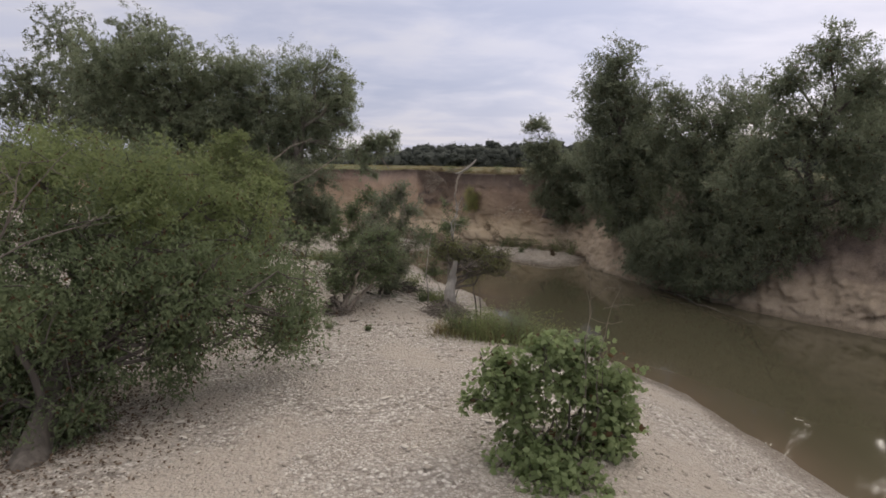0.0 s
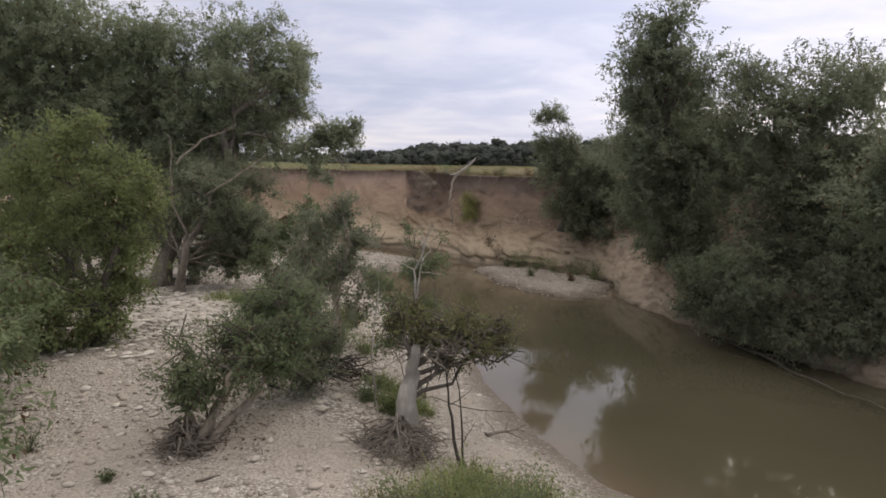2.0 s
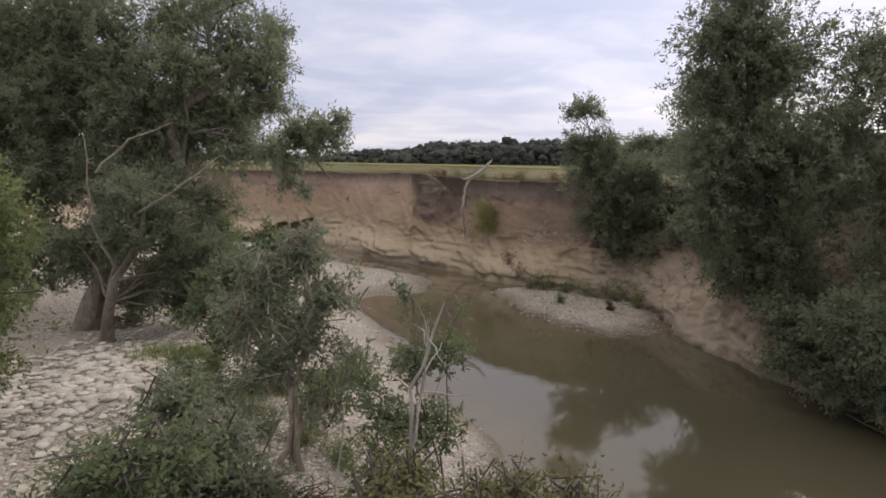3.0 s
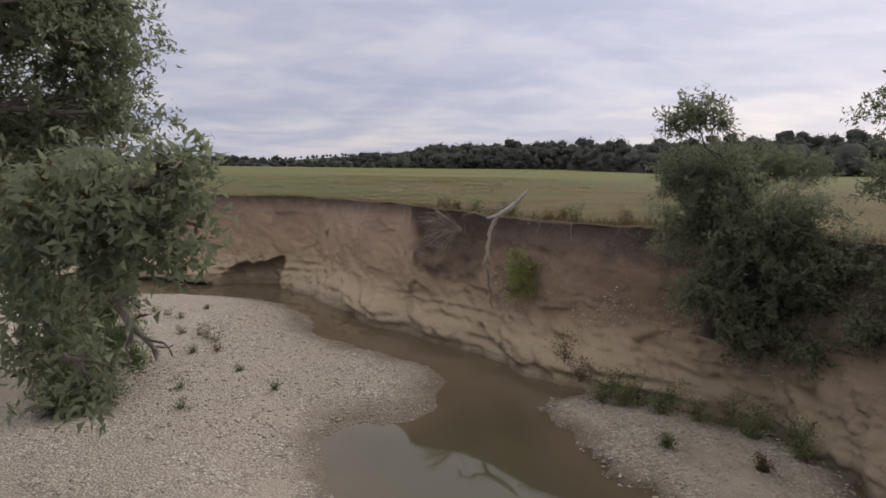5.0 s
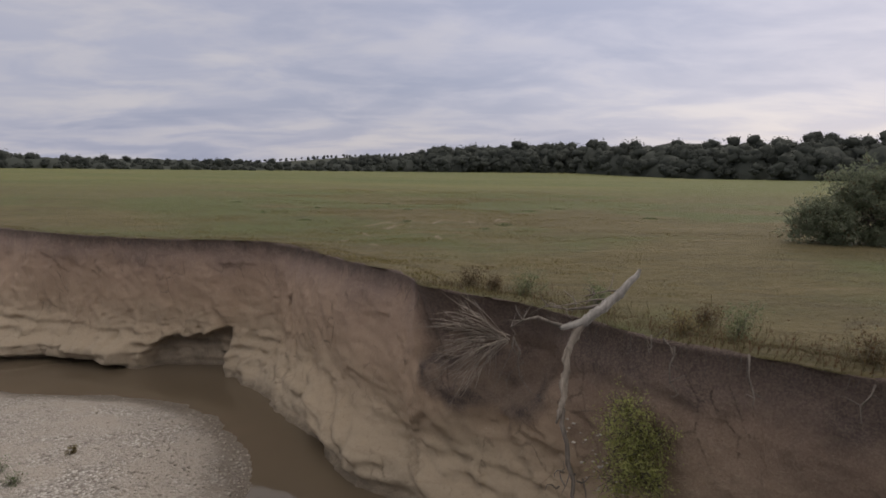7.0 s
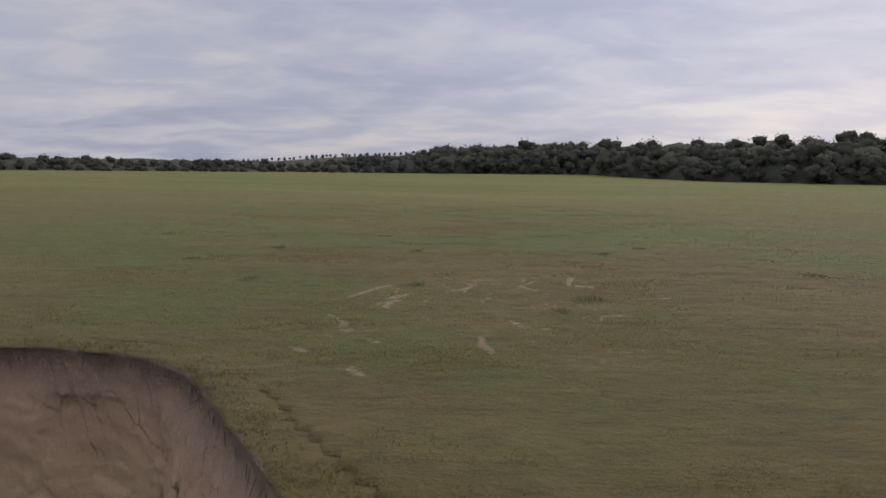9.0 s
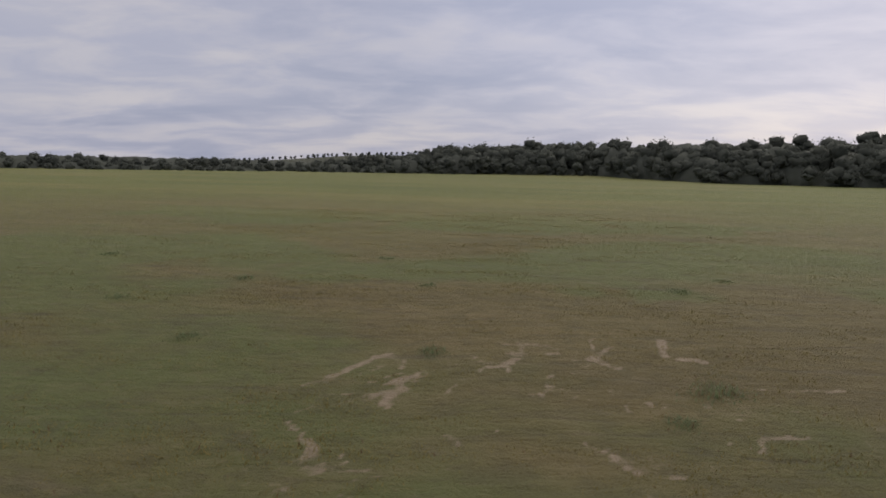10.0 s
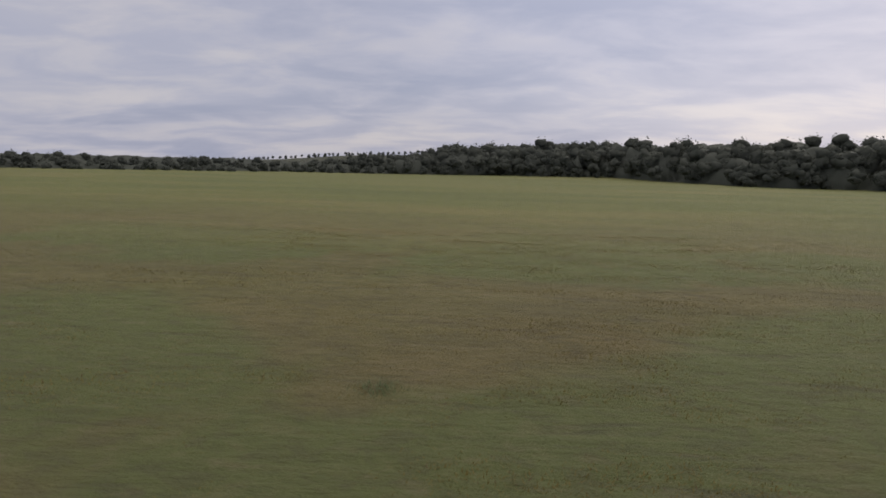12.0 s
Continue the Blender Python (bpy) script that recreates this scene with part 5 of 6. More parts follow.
def build_woods():
    """Far woods along the meadow's edge and up the rises, as one object."""
    rng = np.random.default_rng(77)
    b = Build()

    def tall(x):
        return np.interp(x, (-140, -112, -95, -82, -74, -66, -55, -45, -25, -10, 0, 30, 45, 62, 100), (4.4, 3.6, 2.4, 2.6, 3.2, 2.5, 2.5, 4.0, 5.9, 8.7, 9.6, 9.6, 9.4, 10.4, 11.2))

    def canopy(x, u):
        """A point of the canopy's skin: u from 0 at the foot of the front, 1 at its top, on to the woods behind."""
        up, back = np.clip(u, 0, 1), np.clip(u - 1, 0, None)
        h = tall(x)
        front = edge_y(x) + 8.0 * (1 - np.sqrt(np.clip(1 - up * up, 0, 1))) + back * (40 + 60 * back)
        front = front + 3.0 * fbm(x * 0.11, x * 0, 3, 15)
        z0 = field_height(x, front, np.full_like(x, 100.0))
        wide = 1.0 + 0.25 * smooth01((x - 10) / 30.0)
        lump = crowns((x + 300) / wide, front / wide, 6.4, 3)
        small = crowns(x + 300, front + up * h, 1.7, 9)
        y = front - (2.6 * lump + 0.7 * small) * np.clip(1.3 - u, 0, 1)
        z = z0 - 0.4 + up * (0.22 * h + (0.55 * h + 0.9) * lump + 0.5 * small)
        return np.stack([x, y, z], -1)

    xs = np.arange(-190, 150, 0.7)
    us = np.concatenate([np.linspace(0, 1, 10), 1 + np.cumsum(np.full(50, 0.02) * 1.015 ** np.arange(50))])
    gx, gu = np.meshgrid(xs, us)
    v = canopy(gx.ravel(), gu.ravel())
    nx = len(xs)
    i, j = np.meshgrid(np.arange(len(us) - 1), np.arange(nx - 1), indexing="ij")
    q = (i * nx + j).ravel()
    b.add(v + rng.normal(0, 0.10, v.shape) + (0, 1.5, -1.0), np.stack([q, q + 1, q + nx + 1, q + nx], 1))
    # rows of single trees, low bushes in front and the tallest behind
    for row, (deep, share, pitch) in enumerate(((-1.5, 0.34, 3.4), (2.0, 0.55, 3.6), (6.5, 0.74, 3.8), (12.0, 0.88, 4.0), (22.0, 1.0, 4.2), (480.0, 0.62, 6.0))):
        x, last = (-150.0, 135.0) if deep < 100 else (-290.0, -70.0)
        while x < last:
            x += pitch * rng.uniform(0.55, 1.3)
            y = float(edge_y(x)) + deep + rng.normal(0, 1.6) + 3.0 * float(fbm(np.array(x * 0.11), np.array(0.0), 3, 15))
            z0 = float(field_height(np.array(x), np.array(y), np.array(100.0)))
            top = (0.88 * float(tall(x)) + 0.8 if deep < 100 else 6.5) * share * rng.uniform(0.82, 1.10) + (1.0 if rng.uniform() < 0.06 else 0.0)
            wide = np.clip(top * rng.uniform(0.36, 0.50), 1.1, 2.7)
            lobes = [(x, y, z0 + top - wide * 0.5, wide * 0.55)]
            for _ in range(3):
                a = rng.uniform(0, 2 * np.pi)
                lobes.append((x + math.cos(a) * wide * 0.6, y - abs(math.sin(a)) * wide * 0.5, z0 + top - wide * rng.uniform(0.6, 1.7), wide * rng.uniform(0.36, 0.66)))
            for lx, ly, lz, lr in lobes:
                lz = max(lz, z0 + 0.5 * lr)
                turn = rng.uniform(0, 40, 3)
                rough = 1 + 0.34 * np.sin(BALL @ (2.1, 3.3, 2.6) + turn[0]) * np.sin(BALL @ (-3.1, 1.7, 3.9) + turn[1]) + 0.22 * np.sin(BALL @ (6.1, -5.3, 7.2) + turn[2]) * np.sin(BALL @ (5.2, 7.7, -4.1) + turn[0])
                b.add(BALL * (rough + rng.uniform(-0.24, 0.20, len(BALL)))[:, None] * lr * (1.1, 1, 0.85) + (lx, ly, lz), BALL_FACES)
                c, out, _ = sample_lobes([(lx, ly, lz, lr * 1.25)], 80, rng, 0.16, 0.85)
                leaf_quads(b, c, np.cross(out, rng.normal(0, 1, (80, 3))), 0.22 + 0.20 * lr, rng, False, 0.0, 0.9, out + rng.normal(0, 0.5, (80, 3)) + (0, 0, 0.5), True)
    tagged(part("far_woods", b, LEAF_FAR, smooth=False), "distant band of dark green woods beyond the meadow", "woods", kind="stuff")


build_woods()


# ---- small plants and grass ----
def add_blades(b, pos, height, rng, width=0.012, lean=0.35, kink=True):
    """Bent grass blades at the given roots."""
    n = len(pos)
    th = rng.uniform(0, 2 * np.pi, n)
    out = np.stack([np.cos(th), np.sin(th), np.zeros(n)], 1)
    wid = np.stack([-np.sin(th), np.cos(th), np.zeros(n)], 1)
    h = (height * rng.uniform(0.55, 1.25, n))[:, None]
    k = (lean * rng.uniform(0.2, 1.6, n))[:, None]
    w = width * (0.6 + 0.8 * rng.uniform(0, 1, n))[:, None]
    up = np.array((0, 0, 1.0))
    mid, tip = pos + up * h * 0.6 + out * h * k * 0.35, pos + up * h * (1 - 0.25 * k) + out * h * k
    if kink:
        v = np.stack([pos - wid * w, pos + wid * w, mid + wid * w * 0.8, mid - wid * w * 0.8, tip], 1)
        base = (np.arange(n) * 5)[:, None]
        b.add(v.reshape(-1, 3), base + np.array((0, 1, 2, 3))[None])
        b.f.append((base + np.array((3, 2, 4))[None] + b.n - n * 5).astype(np.int32))
    else:
        v = np.stack([pos - wid * w, pos + wid * w, tip], 1)
        b.add(v.reshape(-1, 3), np.arange(n * 3).reshape(n, 3))


def grass_clump(name, x, y, r, height, n, mat, label, seed, category="grass", z=None, group=""):
    rng = np.random.default_rng(seed)
    z = up_on(x, y) if z is None else z
    p = rng.normal(0, 0.5, (n, 2)) * r
    zz = ground_at(x + p[:, 0], y + p[:, 1])[0] if z < 2 else np.full(n, z)
    b = Build()
    add_blades(b, np.column_stack([p + (x, y), np.maximum(zz, z - 0.4) - 0.02]), height * rng.uniform(0.35, 1.15, n) * (1.1 - 0.6 * np.clip(np.hypot(*p.T) / r, 0, 1)), rng, 0.006, 0.95)
    ob = part(name, b, mat, None, smooth=False)
    return tagged(ob, label, category, group, "stuff")


for i, (x, y, r, h, n) in enumerate(((0.55, 12.5, 0.55, 0.4, 450), (1.0, 12.6, 0.6, 0.5, 450), (1.45, 12.4, 0.7, 0.65, 500), (1.9, 12.3, 0.7, 0.5, 450), (2.4, 12.2, 0.7, 0.7, 500), (1.2, 13.3, 0.65, 0.45, 450), (1.8, 13.1, 0.7, 0.55, 450), (2.6, 12.9, 0.7, 0.5, 450), (2.3, 13.8, 0.6, 0.45, 700), (1.5, 14.0, 0.5, 0.4, 500))):
    grass_clump("grass_clump", x, y, r, h, n, GRASS_DRY if i == 0 else GRASS_GREEN if i % 2 else GRASS_LIGHT, "loose green grass clump at the gravel's edge", 200 + i, group="grass at the gravel's edge")
for i, (x, y, r, h) in enumerate(((0.5, 16.5, 0.35, 0.45), (-0.2, 17.4, 0.4, 0.4), (-2.15, 22.9, 0.5, 0.45), (-5.6, 22.9, 0.6, 0.4), (-1.9, 23.4, 0.35, 0.4), (-4.9, 23.3, 0.5, 0.35))):
    grass_clump("weed_patch", x, y, r, h, 500, GRASS_GREEN, "low green weeds growing between the stones", 230 + i, "weeds", group="weeds on the gravel")


def weed(name, x, y, size, mat, label, seed, z=None, leaf=0.05, n=260, category="weed", group="", tall=0.8):
    """A small leafy plant: thin stems with leaves."""
    rng = np.random.default_rng(seed)
    z = up_on(x, y) if z is None else z
    root = thing(name, (x, y, z), label, category, group)
    stems, crown = Build(), Build()
    for _ in range(9):
        d = rng.normal(0, 0.45, 3) + (0, 0, 1)
        tip = np.array((x, y, z)) + d / np.linalg.norm(d) * size * rng.uniform(0.7, 1.2) * (1, 1, tall)
        line = bend((x, y, z - 0.03), tip, rng, 0.08, 5)
        add_tube(stems, line, np.linspace(0.008, 0.002, 5), 3)
        k = n // 9
        at = line[rng.integers(1, 5, k)] + rng.normal(0, 0.16 * size, (k, 3)) * (1, 1, 0.7)
        at[:, 2] = np.maximum(at[:, 2], z + 0.01)
        leaf_quads(crown, at, rng.normal(0, 1, (k, 3)), leaf, rng, False, 0.1)
    tagged(part("stem", stems, BARK, root), kind="stuff")
    tagged(part("foliage", crown, mat, root, smooth=False), kind="stuff")
    return root


for i, (x, y, sz) in enumerate(((-2.27, 12.64, 0.22), (-1.37, 12.54, 0.15), (-4.5, 13.9, 0.4), (-3.0, 13.2, 0.14), (-4.1, 12.0, 0.2), (-3.4, 11.2, 0.16))):
    weed("weed", x, y, sz, LEAF_MID, "small green weed on pale gravel", 260 + i, group="weeds on the gravel")
for i, (x, y, sz) in enumerate(((0.8, 12.5, 0.6), (1.15, 12.45, 0.75), (1.6, 12.3, 0.8), (2.05, 12.1, 0.85), (2.45, 12.0, 0.95), (2.8, 11.9, 0.8), (1.9, 12.8, 0.75), (2.4, 12.7, 0.8), (1.4, 13.0, 0.7), (2.9, 12.5, 0.6), (3.0, 11.6, 0.5), (-4.9, 22.4, 0.5), (-4.4, 21.9, 0.5), (-4.0, 22.2, 0.45), (-3.7, 21.0, 0.6), (-3.2, 20.6, 0.6), (-2.9, 21.2, 0.55), (-3.4, 19.9, 0.6), (-2.6, 20.2, 0.65), (-1.9, 20.9, 0.7), (-1.5, 21.4, 0.6), (-2.1, 19.6, 0.6), (-1.5, 19.6, 0.55), (-0.9, 19.3, 0.55), (-2.4, 21.6, 0.45), (0.3, 16.3, 0.5), (0.1, 15.9, 0.4), (-0.3, 16.4, 0.4))):
    weed("leafy_herb", x, y, sz, LEAF_LIGHT if i % 3 else LEAF_MID, "leafy green herb beside the creek's gravel edge", 250 + i, None, 0.04, 1900, "herb", "herbs at the gravel's edge", 0.85)
for i, (x, y, sz) in enumerate(((-12.5, 42.9, 0.32), (-11.7, 42.4, 0.4), (-11.0, 42.0, 0.28), (-10.0, 40.1, 0.34), (-8.9, 39.6, 0.55), (-8.4, 39.2, 0.45), (-7.9, 38.2, 0.38), (-7.6, 35.2, 0.32), (-6.9, 33.9, 0.3), (-9.3, 39.9, 0.5), (-5.2, 35.6, 0.25), (-8.6, 38.0, 0.25), (-10.6, 43.4, 0.2), (-6.6, 36.6, 0.2), (-4.6, 29.5, 0.25), (-3.6, 27.4, 0.25))):
    weed("weed", x, y, sz, LEAF_MID if i % 3 else GRASS_DRY, "dry green weed on the far gravel bar", 280 + i, group="weeds on the gravel")
for i, (x, y, z, sz, mat) in enumerate(((2.5, 36.7, 1.1, 0.75, LEAF_DRY), (2.9, 36.5, 0.6, 0.6, LEAF_DRY), (3.7, 36.4, 0.3, 0.7, LEAF_MID), (4.4, 36.1, 0.3, 0.75, LEAF_MID), (5.1, 35.8, 0.3, 0.6, LEAF_MID), (6.3, 34.9, 0.3, 0.6, LEAF_MID), (6.9, 34.6, 0.3, 0.7, LEAF_MID), (7.4, 33.8, 0.3, 0.6, LEAF_MID), (4.3, 33.6, 0.2, 0.35, LEAF_MID), (6.0, 32.7, 0.2, 0.3, LEAF_DRY), (4.0, 35.9, 0.2, 0.55, LEAF_LIGHT), (4.8, 35.4, 0.2, 0.5, LEAF_LIGHT), (5.6, 35.1, 0.2, 0.55, LEAF_LIGHT), (6.6, 34.2, 0.2, 0.5, LEAF_LIGHT), (7.2, 33.2, 0.2, 0.5, LEAF_LIGHT), (3.4, 36.1, 0.2, 0.5, LEAF_MID))):
    weed("bank_weed", x, y, sz, mat, "leggy weed at the foot of the earth bank", 310 + i, z, 0.07, 420, group="weeds at the bank's foot", tall=1.0)
for i, (x, y, sz, mat) in enumerate(((-1.25, 43.9, 0.5, LEAF_DRY), (-0.1, 43.4, 0.55, LEAF_MID), (-0.7, 43.6, 0.3, LEAF_DRY), (1.3, 42.6, 0.5, LEAF_MID), (3.3, 40.6, 0.55, LEAF_MID), (3.0, 41.3, 0.4, LEAF_DRY), (4.6, 39.4, 0.55, LEAF_DRY), (5.4, 39.6, 0.75, LEAF_DARK), (4.9, 38.4, 0.6, LEAF_DARK), (6.2, 39.0, 0.9, LEAF_MID), (2.4, 40.8, 0.4, GRASS_DRY))):
    weed("brink_weed", x, y, sz, mat, "scrubby weed along the crumbling brink", 340 + i, up_on(x, y), 0.045, 1000, group="weeds along the brink", tall=1.0)
for i, (x, y, sz) in enumerate(((-8.9, 57.2, 0.24), (-4.7, 61.5, 0.22), (-15.3, 65.0, 0.3), (-9.65, 61.85, 0.24), (-0.8, 54.0, 0.2), (-4.2, 56.6, 0.22), (0.0, 55.0, 0.3), (1.6, 61.5, 0.25), (-6.4, 65.5, 0.25), (3.2, 63.0, 0.24), (6.8, 58.3, 0.3), (-11.8, 59.8, 0.24))):
    grass_clump("meadow_tuft", x, y, sz * 1.5, sz * 0.55, 260, LEAF_MID, "darker green tuft in the mown meadow", 370 + i, z=up_on(x, y), group="tufts in the meadow")


def build_meadow_grass():
    rng = np.random.default_rng(5)
    b = Build()
    n = 270000
    x, y = rng.normal(-4.0, 8.0, n), 43 + 42 * rng.uniform(0, 1, n) ** 1.15
    z, zone, _, db = ground_at(x, y)
    thick = fbm(x * 0.9, y * 2.2, 4, 91) + 0.7 * fbm(x * 0.25, y * 0.9, 3, 92)
    lip = inside(FIELD_AREA, x, y) & (zone != 2) & (db > 0.04)
    z = np.where(lip, field_height(x, y, db) + 0.03, z)
    ok = ((zone == 2) | lip) & (thick > rng.uniform(-0.9, 0.75, n))
    h = (0.022 + 0.038 * np.clip(thick[ok] + 0.4, 0, 1.3)) * (1 + 1.2 * np.exp(-db[ok] / 1.2))
    add_blades(b, np.column_stack([x[ok], y[ok], z[ok] - 0.01]), h, rng, 0.009, 1.0, False)
    tagged(part("meadow_grass", b, GRASS_FIELD, None, smooth=False), "short mown yellow-green meadow grass", "grass", kind="stuff")
    # longer dry fringe along the brink
    c = Build()
    m = 38000
    i = rng.integers(0, len(BRINK), m)
    tang = np.gradient(BRINK, axis=0)
    nr = np.stack([tang[:, 1], -tang[:, 0]], 1)
    nr /= np.linalg.norm(nr, axis=1)[:, None]
    near = (BRINK[i, 0] > -26) & (BRINK[i, 0] < 16)
    i = i[near]
    back = np.abs(rng.normal(0, 0.5, len(i)))
    right = smooth01((BRINK[i, 0] + 2.8) / 1.5)
    keep = rng.uniform(0, 1, len(i)) < 0.45 + 0.55 * right
    i, back, right = i[keep], back[keep], right[keep]
    xy = BRINK[i] - nr[i] * back[:, None] * (0.5 + 1.1 * right)[:, None]
    zz = field_height(xy[:, 0], xy[:, 1], back) + 0.02
    add_blades(c, np.column_stack([xy, zz]), (0.05 + 0.17 * right) * np.exp(rng.normal(-0.1, 0.4, len(zz))), rng, 0.005, 1.0)
    rim = Build()
    k = rng.integers(0, len(i), 9000)
    k = k[right[k] > 0.3]
    at = np.column_stack([xy[k], zz[k] + np.abs(rng.normal(0, 0.10, len(k)))]) + rng.normal(0, 0.06, (len(k), 3))
    leaf_quads(rim, at, rng.normal(0, 1, (len(k), 3)) + (0, 0, 0.4), 0.06, rng, False, 0.0, 0.35)
    tagged(part("brink_brush", rim, LEAF_DRY, None, smooth=False), "low brown brush along the crumbling brink", "brush", kind="stuff")
    tagged(part("brink_grass", c, GRASS_BRINK, None, smooth=False), "dry straw-coloured grass fringe along the brink", "grass", kind="stuff")
    # root hairs hanging under the turf
    d = Build()
    for k in rng.choice(len(BRINK), 900):
        if not -20 < BRINK[k, 0] < 9:
            continue
        p = np.append(BRINK[k] + nr[k] * 0.05, 4.60)
        q = p + np.append(nr[k] * rng.uniform(0.0, 0.12), -rng.uniform(0.08, 0.42)) + np.append(rng.normal(0, 0.06, 2), 0)
        add_tube(d, bend(p, q, rng, 0.12, 4), (0.008, 0.006, 0.004, 0.002), 3)
    tagged(part("root_fringe", d, BARK, None), "fine dark roots hanging below the turf", "roots", kind="stuff")


build_meadow_grass()

# ---- dead wood ----


def dead_tree():
    """A bleached trunk hanging over the brink."""
    rng = np.random.default_rng(31)
    root = thing("dead_tree", (1.1, 41.3, 4.7), "bleached dead tree trunk hanging over the brink", "dead tree")
    t = Build()
    line, rad = np.array([(1.77, 41.25, 5.64), (1.72, 41.24, 5.52), (1.60, 41.22, 5.42), (1.45, 41.18, 5.22), (1.28, 41.14, 5.10), (1.10, 41.10, 4.93), (0.92, 41.04, 4.83), (0.75, 40.97, 4.69), (0.58, 40.93, 4.66), (0.36, 40.90, 4.62)]), (0.026, 0.050, 0.060, 0.066, 0.064, 0.074, 0.068, 0.078, 0.056, 0.035)
    add_tube(t, line, rad, 9)
    strands(t, line, rad, rng, 5)
    part("trunk", t, BARK_PALE, root)
    for pts, r in (([(0.8, 41.0, 4.68), (0.45, 40.95, 4.62), (0.18, 40.92, 4.70), (-0.05, 40.9, 4.80), (-0.3, 40.95, 4.72), (-0.5, 41.1, 4.55)], 0.05), ([(1.2, 41.12, 5.02), (0.85, 41.2, 4.92), (0.5, 41.3, 4.86), (0.2, 41.35, 4.9)], 0.035), ([(1.3, 41.15, 5.1), (1.0, 41.3, 5.05), (0.7, 41.45, 4.95)], 0.025), ([(1.5, 41.2, 5.25), (1.25, 41.4, 5.2), (1.05, 41.5, 5.12)], 0.02)):
        b = Build()
        add_tube(b, np.array(pts), np.linspace(r, r * 0.3, len(pts)), 7)
        for _ in range(9):
            p = np.array(pts[rng.integers(1, len(pts))])
            add_tube(b, bend(p, p + rng.normal(0, 0.18, 3) + (-0.12, 0, 0.0), rng, 0.15, 4), (0.012, 0.009, 0.006, 0.003), 4)
        part("branch", b, BARK_DEAD, root)
    hang = Build()
    line, rad = np.array([(0.74, 40.95, 4.66), (0.62, 40.90, 4.52), (0.55, 40.84, 4.36), (0.46, 40.78, 4.12), (0.47, 40.72, 3.92), (0.41, 40.66, 3.70), (0.42, 40.58, 3.45), (0.35, 40.50, 3.22), (0.28, 40.46, 3.04)]), (0.060, 0.072, 0.055, 0.064, 0.056, 0.064, 0.044, 0.050, 0.016)
    add_tube(hang, line, rad, 7)
    strands(hang, line, rad, rng, 5)
    part("hanging_limb", hang, BARK_GREY, root)
    low = Build()
    add_tube(low, np.array([(0.42, 40.5, 3.30), (0.37, 40.42, 3.05), (0.46, 40.3, 2.75), (0.47, 40.2, 2.45), (0.56, 40.08, 2.2), (0.53, 39.98, 1.98), (0.60, 39.85, 1.74)]), (0.02, 0.045, 0.04, 0.044, 0.035, 0.035, 0.015), 7)
    for _ in range(6):
        p = np.array((0.5, 40.1, 2.2)) + rng.normal(0, 0.12, 3)
        add_tube(low, bend(p, p + rng.normal(0, 0.25, 3), rng, 0.2, 5), np.linspace(0.018, 0.005, 5), 4)
    part("broken_limb", low, BARK_DEAD, root)


def strands(b, pts, radii, rng, count=4):
    """Twisted fibres along a weathered limb."""
    pts = np.asarray(pts, float)
    rows = np.column_stack([pts, radii])
    fine = np.stack([np.interp(np.linspace(0, len(rows) - 1, 5 * len(rows)), np.arange(len(rows)), col) for col in rows.T], 1)
    s_ = np.arange(len(fine))
    for k in range(count):
        a = 2 * np.pi * k / count + 0.10 * s_ + rng.normal(0, 0.25, len(fine)).cumsum() * 0.3
        r = fine[:, 3] * 0.8
        off = np.column_stack([np.cos(a) * r, np.sin(a) * r * 0.6, np.sin(a) * r]) + rng.normal(0, 0.006, (len(fine), 3))
        lo = rng.integers(0, max(1, len(fine) // 3))
        add_tube(b, (fine[:, :3] + off)[lo:], fine[lo:, 3] * 0.42 * rng.uniform(0.6, 1.3, len(fine) - lo), 5)


dead_tree()


def root_fan():
    """A dead fan of brush stuck in the dark hollow of the bank."""
    rng = np.random.default_rng(33)
    root = thing("dead_brush", (-0.6, 42.0, 4.0), "grey fan of dead brush hanging in the bank", "dead brush")
    hub = np.array((-0.55, 41.85, 4.1))
    twigs = Build()
    for k in range(40):
        b = Build()
        a = radians(132 + 112 * (k + rng.uniform(0, 1)) / 40)
        ln = rng.uniform(0.95, 1.5)
        way = np.array((math.cos(a), rng.normal(-0.16, 0.10), math.sin(a) * 0.85))
        u = np.linspace(0, 1, 8)[:, None]
        line = hub + rng.normal(0, 0.05, 3) + way * ln * u + np.array((0, -0.10, 0.14)) * np.sin(u * 2.6) + rng.normal(0, 0.012, (8, 3)) * u
        add_tube(b, line, np.linspace(0.011, 0.003, 8), 5)
        for _ in range(6):
            i = rng.integers(2, 7)
            d = way + rng.normal(0, 0.26, 3) * (1, 0.5, 1) - (0, 0, 0.12)
            add_tube(twigs, bend(line[i], line[i] + d * ln * rng.uniform(0.18, 0.42), rng, 0.06, 5), np.linspace(0.007, 0.002, 5), 3)
        part("branch", b, BARK_GREY, root)
    for tip in ((-0.52, 41.45, 3.25), (-0.72, 41.45, 3.35), (-0.2, 41.4, 3.45), (0.12, 41.2, 3.1), (-0.25, 41.5, 4.75)):
        b = Build()
        line = bend(hub + (0.15, 0, 0.05), tip, rng, 0.14, 7)
        add_tube(b, line, np.linspace(0.014, 0.004, 7), 4)
        for i in (3, 4, 5):
            add_tube(b, bend(line[i], line[i] + rng.normal(0, 0.12, 3), rng, 0.1, 4), np.linspace(0.007, 0.002, 4), 3)
        part("branch", b, BARK_DEAD, root)
    tagged(part("twig_mass", twigs, BARK_GREY, root), kind="stuff")


